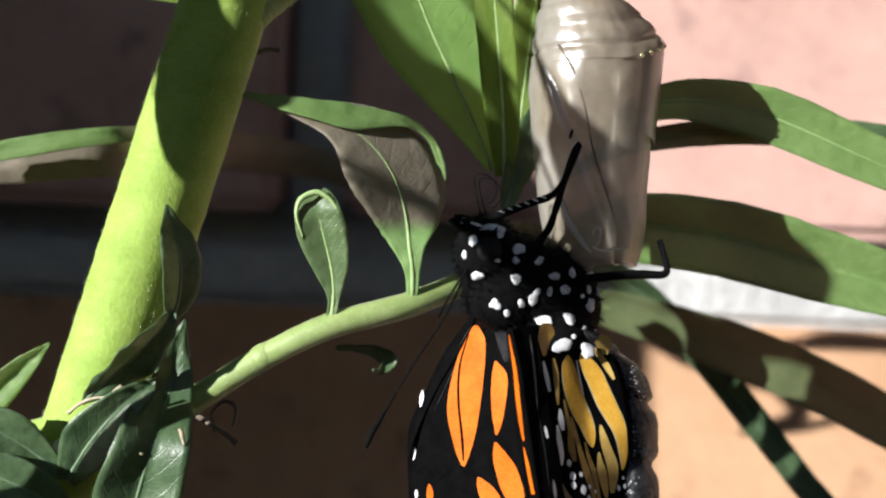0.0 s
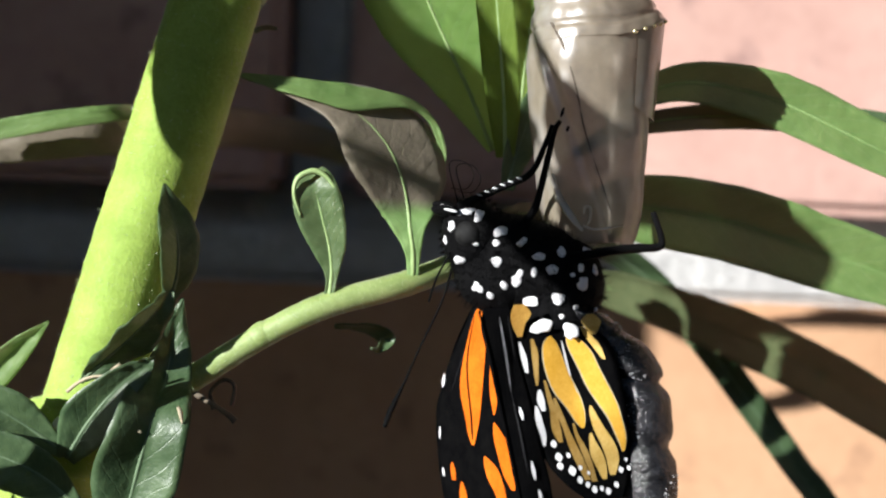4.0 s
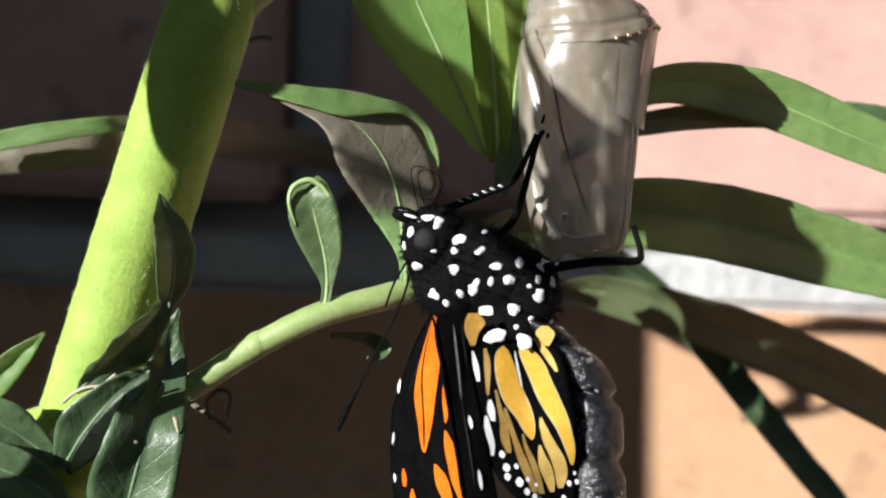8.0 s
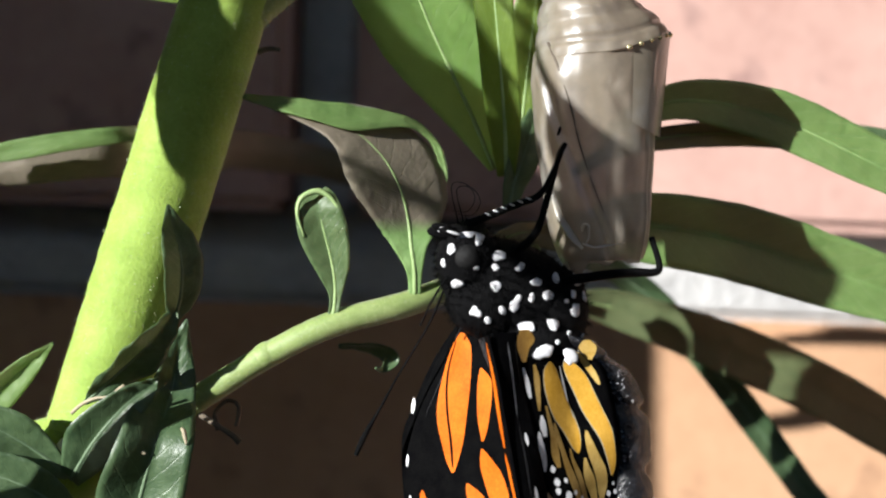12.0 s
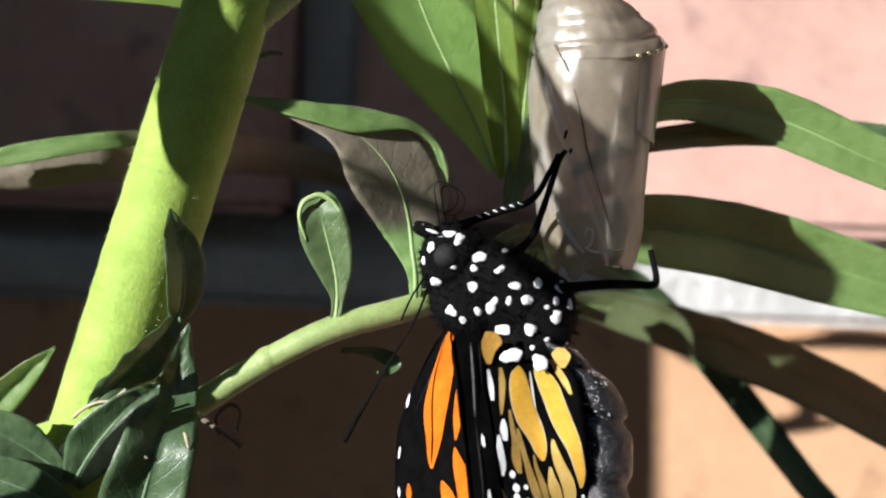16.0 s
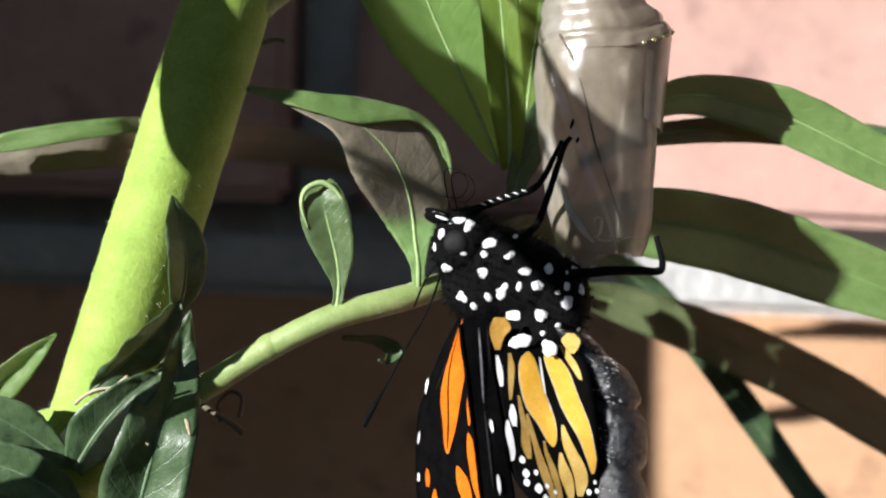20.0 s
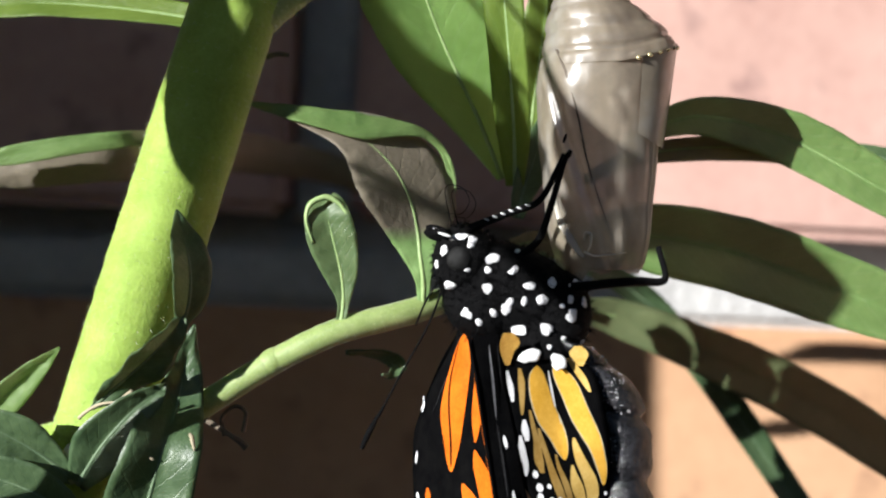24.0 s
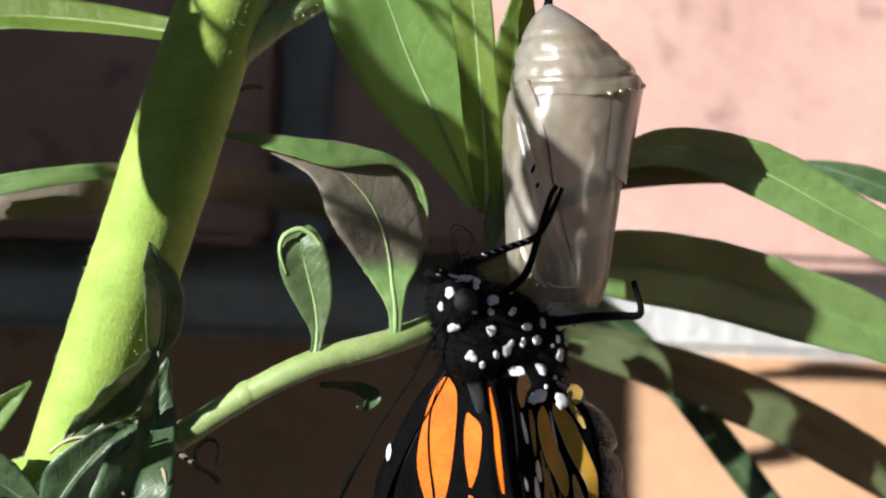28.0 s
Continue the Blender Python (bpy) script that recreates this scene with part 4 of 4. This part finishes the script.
for rows in (((1.4, -0.4, -0.2), (2.1, -1.0, 0.2), (3.4, -1.2, 0.5), (4.9, -1.1, 0.8), (6.4, -0.7, 1.3), (7.9, 0.25, 1.6), (9.1, 0.8, 1.6), (9.8, 1.25, 1.45)),
             ((1.3, 1.4, 1.75), (2.0, 1.25, 2.55), (3.0, 1.5, 3.2), (4.5, 2.0, 3.6), (6.0, 2.4, 4.05), (7.4, 3.0, 4.5), (8.9, 3.8, 4.8), (10.5, 4.35, 5.1), (11.5, 4.65, 5.1), (12.2, 4.8, 5.0))):
    part("cell_rim", hw.field(rows, 0.05, grow=0.17), scale_cream, hindwing)
    part("wing_cell", hw.field(rows, grow=0.09), wing_yellow, hindwing)
for rows in (((7.8, 2.2, 2.4), (8.6, 2.15, 2.7), (9.9, 2.35, 3.3), (11.4, 2.9, 4.1), (12.7, 3.25, 4.4), (13.5, 3.3, 4.25), (14.3, 3.4, 3.9)),
             ((10.3, 1.9, 2.1), (11.1, 1.8, 2.35), (12.3, 1.8, 2.9), (13.6, 2.25, 3.1), (14.6, 2.6, 3.0)),
             ((0.7, 2.6, 2.85), (1.6, 3.0, 3.6), (2.6, 3.55, 4.15), (3.7, 4.15, 4.4))):
    part("wing_cell", hw.field(rows, grow=0.05), wing_cream, hindwing)
for rows in (((9.3, 0.45, 0.65), (10.3, 0.45, 0.9), (11.8, 0.8, 1.55), (13.3, 1.2, 1.9), (14.7, 1.5, 2.05)),
             ((6.9, -1.0, -0.75), (8.3, -0.9, -0.3), (9.8, -0.55, 0.1), (11.3, -0.3, 0.6), (12.7, 0.1, 1.05), (14.5, 0.85, 1.4)),
             ((5.3, -1.65, -1.4), (6.8, -1.65, -1.1), (8.0, -1.55, -0.8), (9.7, -1.6, -0.65), (10.9, -1.1, -0.7)),
             ((1.6, -2.15, -1.85), (2.9, -2.3, -1.6), (4.9, -2.45, -1.95), (5.7, -2.4, -2.2))):
    part("wing_cell", hw.field(rows, grow=-0.06), wing_tan, hindwing)
part("wing_base_patch", hw.field(((-1.6, -3.3, -2.3), (-0.7, -3.7, -1.8), (0.2, -3.7, -2.45), (1.3, -3.35, -2.9)), 0.25), wing_tawny, hindwing, "tawny patch at the wing's root")
part("wing_base_patch", hw.field(((-0.4, 3.35, 4.0), (0.2, 2.8, 4.5), (0.8, 3.05, 4.3), (1.4, 3.45, 3.9)), 0.25), wing_cream, hindwing, "pale patch at the wing's root")
# White marks; the last row is a glint painted along a vein.
for rows in (((1.8, -3.3, -3.05), (3.2, -3.3, -2.75), (4.5, -3.15, -2.85)), ((6.1, -2.3, -2.05), (7.0, -2.55, -1.85), (8.0, -2.3, -1.9)),
             ((7.5, -2.85, -2.6), (8.7, -3.0, -2.35), (10.2, -2.7, -2.15), (11.1, -2.6, -2.35)), ((1.9, 0.7, 0.8), (3.5, 0.72, 0.95), (5.1, 0.95, 1.05))):
    part("white_spot", hw.field(rows, 0.09), scale_white, hindwing)
for s0, h0, r in ((-1.62, 11.0, .35), (-1.35, 12.2, .40), (-0.46, 12.1, .25), (-1.35, 13.0, .35), (-0.32, 13.5, .45), (0.48, 13.3, .25), (1.23, 13.85, .2), (4.44, 13.9, .3), (5.04, 13.0, .2), (5.2, 13.8, .25),
                  (0.3, 14.4, .35), (1.0, 14.9, .3), (1.6, 15.4, .35), (2.3, 15.4, .25), (2.9, 15.7, .35), (3.8, 15.2, .3)):
    part("white_spot", hw.cell(s0, h0 - r, s0 + .1, h0 + r, r * .8, lift=0.09), scale_white, hindwing)


# near forewing: a black strip along the hindwing's edge, its border rolled back with an orange field
class Roll(Wing):
    """The rolled-back border of a host wing: s millimetres from the fold (negative: towards the back), h down."""

    def __init__(self, host):
        self.host, self.bow = host, 0.0

    def place(self, s, h, lift=0.0):
        return self.host.place(-6.5 + 0.06 * h, h, 0.1) + Vector((-lift, -s, 0)) / 1000


near_strip = part("forewing", hw.sheet([(-1.4, -6.0, -3.6), (0.4, -6.5, -3.5), (3, -6.35, -3.5), (7, -6.1, -3.2), (11, -5.85, -2.8), (15, -5.6, -2.4), (19, -4.6, -2.6), (22, -3.6, -2.8)]), wing_black, butterfly, "black border of the near forewing with pale lines")
near_strip.location = hw.n * 0.00012
roll = Roll(hw)
wing_roll = part("rolled_border", roll.sheet([(-1.2, -1.0, 0), (1, -1.6, 0), (5, -2.2, 0), (9, -2.2, 0), (13, -1.9, 0), (17, -1.2, 0)]), wing_black, near_strip, "rolled-back border with a narrow orange field")
for rows in (((-0.6, -0.7, -0.55), (1.5, -1.2, -0.6), (4, -1.6, -0.7), (7, -1.7, -0.9), (8.8, -1.5, -1.1)), ((9.4, -1.6, -1.4), (11, -1.6, -0.9), (13.5, -1.3, -0.6))):
    part("wing_cell", roll.field(rows), wing_orange, wing_roll)
for s0, h0, s1, h1, w in ((-4.75, -0.6, -4.8, 6.0, .10), (-4.8, 6.2, -4.5, 13.5, .06), (-4.0, -0.8, -3.95, 3.4, .05)):
    part("pale_line", hw.cell(s0, h0, s1, h1, w, lift=0.2), vein_grey if w < .08 else scale_grey, near_strip)
for s0, h0, ln, w in ((-4.3, 7.4, 1.2, .16), (-4.0, 12.2, 1.8, .18), (-3.7, 14.8, 1.0, .18)):
    part("white_spot", hw.cell(s0, h0, s0 + .1, h0 + ln, w, lift=0.2), scale_white, near_strip)


for u, v, a, b, turn in ((874, 590, 1.05, .65, 0), (923, 602, .7, .7, -30)):
    spot_on(rear, u, v, a, b, turn, -4.75)
LEGS = []


def leg(points, radius=0.00027):
    ob = part("leg", tube([bl(*p) for p in points], [radius * (1.5 - 0.7 * k / (len(points) - 1)) for k in range(len(points))], 30, 8, None, 0.15), body_black, butterfly, "thin black jointed leg")
    LEGS.append((ob, bl(*points[0])))
    return ob


leg([(860, 430, -1), (905, 395, -2), (925, 340, -3), (945, 262, -4.5), (957, 240, -4.8)])
fore_leg = leg([(780, 375, -2), (850, 348, -2.5), (905, 325, -3), (932, 275, -4), (945, 245, -4)], 0.00026)
leg([(950, 478, -1), (1030, 466, -3.5), (1085, 463, -3.3), (1118, 463, -3), (1127, 450, -2.8), (1117, 402, -2)], 0.00034)
part("antenna", tube([bl(735, 455, -0.5), bl(708, 540, 1.5), bl(656, 640, 3.6), bl(626, 700, 4.6), bl(600, 748, 5.2), bl(586, 780, 5.4)], [.00012, .00011, .00011, .00014, .0003, .00022], 40, 8), body_black, butterfly, "thin black antenna with a club")
part("antenna", tube([bl(728, 455, -1.5), bl(700, 500, -1), bl(682, 545, 0)], [.00011, .0001, .0001], 20, 8), body_black, butterfly, "thin black antenna")


# palps, tongue and white leg bands
for u, v, d, turn in ((716, 376, -1.6, 12), (724, 384, -2.4, 16)):
    part("palp", ball(bl(u, v, d), (0.0011, 0.0004, 0.0004), (0, turn, 0), rings=8, sides=10), body_black, head, "black palp with a white streak")
    part("white_streak", ball(bl(u + 6, v + 2, d - 0.4), (0.0007, 0.0001, 0.00013), (0, turn, 0), rings=6, sides=8), scale_white, head)
for k, (du, dd) in enumerate(((0, -2.2), (12, -1.8))):
    coil = [bl(746 + du + 26 * math.sin(a), 326 + 26 * math.cos(a) + 6 * k, dd) for a in (-0.6, 0.5, 1.6, 2.7, 3.8)]
    part("tongue", tube([bl(742 + du, 372, dd)] + coil[::-1], [.00006, .00005, .000045, .00004, .00004, .00003], 40, 6), body_black, head, "fine curled tongue strand")
for f in range(6):
    u, v = 815 + 14 * f, 358 - 5.0 * f
    part("white_band", ball(bl(u, v, -2.75 - 0.1 * f), (0.0003, 0.00014, 0.00008), (0, 20, 0), rings=6, sides=8), scale_white, fore_leg)


def fur(name, spots, parent, mat, length, width, seed, label):
    """Fine hairs: slim three-cornered spikes on given places and directions."""
    r = random.Random(seed)
    verts, faces = [], []
    for p, n in spots:
        way = (n + Vector((r.uniform(-.6, .6), r.uniform(-.6, .6), r.uniform(-.9, .3)))).normalized()
        side = way.cross(Vector((r.uniform(-1, 1), r.uniform(-1, 1), r.uniform(-1, 1)))).normalized() * width
        k = len(verts)
        verts += [p - side, p + side, p + way * length * r.uniform(.5, 1.2)]
        faces.append((k, k + 1, k + 2))
    me = bpy.data.meshes.new(name)
    me.from_pydata(verts, [], faces)
    me.materials.append(mat)
    ob = new(name, me)
    ob.parent = parent
    return tagged(ob, label, kind="stuff")


def skin_spots(ob, count, seed):
    r = random.Random(seed)
    faces = list(ob.data.polygons)
    out = []
    for f in r.choices(faces, weights=[f.area for f in faces], k=count):
        vs = [ob.data.vertices[i].co for i in f.vertices]
        w = [r.random() for _ in vs]
        out.append((sum((v * a for v, a in zip(vs, w)), Vector()) / sum(w), f.normal.copy()))
    return out


for body, many in ((thorax, 4200), (flank, 1500), (chest, 1500), (rear, 900)):
    fur("fur", skin_spots(body, many, 1), body, body_black, 0.00085, 0.000028, 2, "short black hairs")
fur("fur", skin_spots(head, 1600, 3), head, body_black, 0.0007, 0.00003, 4, "short black hairs")
fur("fur", [s for s in skin_spots(abdomen, 14000, 5) if s[1].y < 0.3 and noise.noise(s[0] * 300) > 0.2 and noise.noise(s[0] * 1900) > 0.05], abdomen, scale_white, 0.00012, 0.00004, 6, "patches of pale scales")
fur("down", [s for s in skin_spots(stem, 60000, 7) if -0.03 < s[0].z < 0.03], stem, hair_white, 0.0004, 0.000012, 8, "fine pale down")
fur("down", skin_spots(branch, 6000, 9), branch, hair_white, 0.00016, 0.000009, 10, "fine pale down")

# dried tendrils, a rolled small leaf, stubs and sap on the plant
part("tendril", tube([at(335, 712, 2), at(372, 735, 1), at(398, 752, 1), at(410, 764, 1)], [.0003, .00025, .0003, .00035], 20, 8), dry_brown, milkweed, "dry shrivelled tendril")
part("tendril", tube([at(372, 742, 3), at(366, 712, 3), at(388, 690, 3), at(408, 700, 3), at(404, 735, 3)], [.00028, .0002, .0002, .0002, .00022], 30, 8), dry_brown, milkweed, "dry shrivelled tendril")
leaf([(585, 592, 5, 0.3, 40), (625, 592, 6, 0.7, 50), (662, 598, 7, 1.0, 40), (680, 616, 7, 0.9, 20), (664, 634, 6, 0.4, 10), (650, 632, 5, 0.1, 0)], milkweed, leaf_dark_shade, "small rolled leaf under the branch", seed=44, rib=0.1)
part("side_twig", tube([at(420, 0, 3), at(500, -50, 4), at(600, -110, 5), at(740, -230, 6)], [.0022, .0015, .0012, .001], 24, 14, None, 0.08), twig_green, milkweed, "downy side twig at the upper node")
fur("down", skin_spots(bpy.data.objects["side_twig"], 2500, 11), bpy.data.objects["side_twig"], hair_white, 0.0005, 0.00002, 12, "white down")
part("stub", tube([at(440, 72, 6), at(460, 66, 6), at(480, 68, 6)], [.0003, .00025, .0002], 10, 8), dry_brown, milkweed, "dry stub")
part("sap_drop", ball(at(93, 782, -3.0), (0.0006, 0.0005, 0.0014), (0, 20, 0), rough=0.2), sap_white, milkweed, "white bead of sap")
part("withered_bit", tube([at(208, 772, -5.4), at(228, 778, -5.6), at(246, 790, -5.4)], [.0002, .00028, .00015], 10, 8), straw, milkweed, "withered straw-coloured scrap")
part("withered_bit", tube([at(160, 700, -4.5), at(185, 680, -5), at(206, 664, -5)], [.0002, .0002, .00025], 10, 8), straw, milkweed, "withered straw-coloured scrap")
part("node", ball(at(455, 611, 2), (0.0018, 0.00126, 0.0013), (0, -28, 0), rough=0.06), twig_green, milkweed, "swollen joint on the branch")

FLIGHT = (
    (0.0, 3.53, 0.50, 21.5, 0.1),
    (0.5, -0.28, 0.85, -3.5, 1.0),
    (1.0, 0.14, 0.40, 0.9, 2.7),
    (1.5, 2.99, 0.32, 17.7, -0.7),
    (2.0, 0.41, 0.71, -3.5, 0.6),
    (2.5, -0.31, 0.74, -0.8, 3.6),
    (2.7, 0.30, 0.58, 5.0, 2.4),
    (3.0, 1.62, 0.33, 5.0, 0.8),
    (3.5, 3.44, 0.35, 0.9, -3.7),
    (4.2, 3.42, 0.27, -0.8, -2.7),
    (4.9, 3.47, 0.21, 12.8, -2.4),
    (5.5, 3.51, 0.17, -2.8, -2.1),
    (6.0, 0.01, 0.38, 0.7, 1.0),
    (6.5, -1.44, 0.49, 1.1, 2.8),
    (7.0, 1.23, 0.15, -6.0, -3.3),
    (7.5, 2.07, -0.16, -6.0, -3.0),
    (8.0, -0.02, 0.13, -0.7, -0.1),
    (8.5, -1.30, 0.33, -2.8, 0.6),
    (9.0, 2.50, -0.14, 30.5, 1.1),
    (9.5, 1.92, -0.32, 2.2, -0.5),
    (10.0, 0.73, -0.01, 0.9, -1.8),
    (10.5, 0.99, -0.15, 22.7, 1.4),
    (11.0, 1.55, -0.32, 25.8, 0.7),
    (11.5, 1.09, -0.30, 29.0, 0.4),
    (12.0, 2.08, -0.30, 16.5, -1.0),
    (12.5, 2.26, -0.45, 29.4, 0.8),
    (13.2, 1.52, -0.38, 21.8, 1.2),
    (13.9, 0.78, -0.31, 9.5, 1.6),
    (14.5, 0.24, -0.27, 0.9, 2.3),
    (15.0, 0.27, 0.08, 2.5, 3.7),
    (15.5, -0.03, -0.02, 0.9, 3.2),
    (16.0, 0.52, -0.20, 0.9, 2.8),
    (16.5, 0.49, -0.28, 0.9, 2.3),
    (17.0, 0.63, 0.18, 2.5, 3.0),
    (17.5, -1.23, 0.34, 2.5, 5.5),
    (18.0, 1.07, -0.33, 1.1, -0.6),
    (18.5, 2.58, -0.31, -0.7, 0.5),
    (19.0, 0.75, 0.08, 1.7, 2.9),
    (19.5, -0.53, 0.83, 2.5, 6.0),
    (20.0, 1.50, 0.05, -4.0, 2.0),
    (20.5, 1.42, -0.24, -4.0, 2.2),
    (21.2, 2.02, -0.23, 12.8, 1.9),
    (21.9, 2.62, -0.22, 29.0, 1.6),
    (22.5, 3.14, -0.21, 36.0, 1.4),
    (23.0, -0.87, 0.79, 2.2, 5.3),
    (23.5, 0.52, 0.49, 2.2, 7.0),
    (24.0, 1.22, 0.06, 2.2, 0.2),
    (24.5, 3.58, 0.18, 29.3, 2.0),
    (25.0, -0.10, 1.06, 42.9, 1.6),
    (25.5, 1.03, 0.29, 49.5, 3.9),
    (26.0, 4.49, -1.10, 39.9, -0.9),
    (26.5, 3.75, -1.39, 10.0, -0.6),
    (27.0, -2.06, -0.07, -15.0, -0.3),
    (27.5, -2.47, -0.02, -15.0, -0.4),
    (28.0, 2.27, -0.79, 29.5, -0.1),
)
SWING = (
    (0.0, -1.97, 18.0),
    (1.0, 0.23, 6.0),
    (3.0, -2.03, 12.0),
    (4.5, -1.40, 10.0),
    (6.0, -0.66, 8.0),
    (8.0, -0.00, 0.0),
    (9.0, -1.32, 10.0),
    (10.0, -1.31, 8.0),
    (11.0, -1.69, 0.0),
    (12.0, -2.52, 0.0),
    (13.5, -1.98, 8.0),
    (15.0, -0.39, 13.0),
    (17.0, -0.54, 14.0),
    (18.0, -0.58, 14.0),
    (20.0, -2.18, 12.0),
    (21.5, -0.79, 10.0),
    (22.5, -0.35, 14.0),
    (23.0, 1.45, 4.0),
    (24.0, -0.66, 2.0),
    (25.0, 4.17, -2.0),
    (26.0, 1.48, 2.0),
    (27.0, 1.30, 10.0),
    (28.0, 2.41, 8.0),
)
SWAY = (
    (0.0, 0.05, -0.11),
    (0.5, 0.47, -0.84),
    (1.0, 0.11, -0.26),
    (1.5, 0.05, 0.26),
    (2.0, 0.47, -0.00),
    (2.5, -0.26, -0.00),
    (3.0, 0.37, -0.16),
    (3.5, 1.05, -0.63),
    (5.5, 0.42, -0.74),
    (6.0, -0.05, -0.26),
    (6.5, -0.05, 0.37),
    (7.0, 0.26, -0.05),
    (7.5, 0.47, -0.58),
    (8.0, 0.00, -0.00),
    (8.5, 0.11, -1.32),
    (9.0, -0.21, -0.00),
    (9.5, -0.16, -0.11),
    (10.0, 0.05, -0.37),
    (10.5, -0.11, -0.11),
    (11.0, -0.11, -0.00),
    (11.5, -0.21, 0.26),
    (12.0, 0.26, -0.68),
    (12.5, -0.26, -0.11),
    (14.5, -0.26, -0.21),
    (15.0, -0.58, 0.16),
    (15.5, -0.26, -0.32),
    (16.0, -0.26, -0.26),
    (16.5, -0.26, -0.68),
    (17.0, -0.89, -0.05),
    (17.5, -0.32, -1.21),
    (18.0, 0.16, -0.00),
    (18.5, 0.53, -0.11),
    (19.0, 0.21, 0.21),
    (19.5, 0.32, -0.53),
    (20.0, 0.26, -0.89),
    (20.5, -0.16, -1.16),
    (22.5, 0.00, -0.21),
    (23.0, 2.32, -3.58),
    (23.5, 0.37, -1.32),
    (24.0, 0.53, -1.21),
    (24.5, -0.63, -1.47),
    (25.0, 0.26, -1.68),
    (25.5, 0.32, -0.89),
    (26.0, 0.79, -2.00),
    (26.5, 0.53, -1.16),
    (27.0, -0.16, -0.89),
    (27.5, -0.42, -0.53),
    (28.0, -0.37, -0.47),
)


# ---- the bricks and raked joints of the wall ----
def block_mesh(name, mat, size, edge):
    bm = bmesh.new()
    bmesh.ops.create_cube(bm, size=1)
    for v in bm.verts:
        v.co = Vector([v.co[k] * size[k] for k in range(3)])
    bmesh.ops.bevel(bm, geom=bm.edges[:], offset=edge, segments=2, affect="EDGES")
    return mesh_of(bm, name, mat, False)


BRICKS = (block_mesh("brick", brick_pink, (0.219, 0.03, 0.076), 0.002), block_mesh("brick", brick_orange, (0.219, 0.03, 0.076), 0.002))
BED, PERP = block_mesh("mortar_bed", mortar, (3.18, 0.02, 0.0103), 0.002), block_mesh("mortar_joint", mortar, (0.0105, 0.02, 0.076), 0.001)
COURSE = 0.0925
dice = random.Random(5)
for row in range(-4, 8):
    bed = new("mortar_bed", BED)
    bed.parent, bed.location = wall_back, (0, WALL + 0.013, 0.0074 - 0.0062 - 0.00515 + COURSE * row)
    for col in range(-4, 5):
        x = -0.0244 + 0.1155 + 0.231 * col - (0.1155 if row % 2 else 0)
        z = 0.0074 + 0.038 + COURSE * row
        b = new("brick", BRICKS[row % 2])
        b.parent, b.location = wall_back, (x, WALL + 0.015, z)
        b.rotation_euler = (dice.uniform(-.006, .006), dice.uniform(-.004, .004), dice.uniform(-.006, .006))
        j = new("mortar_joint", PERP)
        j.parent, j.location = wall_back, (x - 0.1155, WALL + 0.021, z)


# ---- what moves ----
SAG = {22.5: 0.4, 23.0: 0.5, 23.5: 0.4, 24.0: 0.4, 24.5: 0.6, 25.0: 0.7, 25.5: 0.7, 26.0: 0.6, 26.5: 0.9, 27.0: 1.1, 27.5: 1.1, 28.0: 1.1}


def motions():
    walk(butterfly, [(t, Matrix.Translation(HEART + Vector((x, 0, z)) / 1000) @ pose(0, 0, 0, 0, 0, turn) @ pose(0, 0, 0, 0, lean, 0)) for t, x, z, turn, lean in FLIGHT])
    for ob, hip in LEGS:      # the feet keep their hold while the body turns
        walk(ob, [(t, Matrix.Translation(hip - Vector((0.55 * x, 0, 0.6 * z)) / 1000) @ pose(0, 0, 0, 0, 0, -0.95 * turn) @ Matrix.Translation(-hip)) for t, x, z, turn, lean in FLIGHT])
    walk(chrysalis, [(t, Matrix.Translation(CREM) @ pose(0, 0, 0, 0, lean, twist)) for t, lean, twist in SWING])
    walk(top_leaf, [(t, Matrix.Translation(Vector((0, 0, dip)) / 1000)) for t, dip in ((0.0, 0.0), (20.5, 0.0), (22.5, -2.6), (23.0, -2.6), (24.0, -2.0), (25.0, -1.4), (26.0, -0.5), (27.0, 0.0), (28.0, 0.0))])
    foot = at(960, 420, 14)
    for ob in NOD:
        walk(ob, [(t, Matrix.Translation(Vector((0.25 * x, 0, 0.45 * z)) / 1000)) for t, x, z in SWAY])
    for ob in DROOP:
        low = SAG if ob == DROOP[0] else {}        # the uppermost sinks a little more towards the end
        walk(ob, [(t, Matrix.Translation(foot + Vector((0.6 * x, 0, 0)) / 1000) @ pose(0, 0, 0, 0, math.degrees((low.get(t, 0.0) - z) / 16)) @ Matrix.Translation(-foot)) for t, x, z in SWAY])


motions()
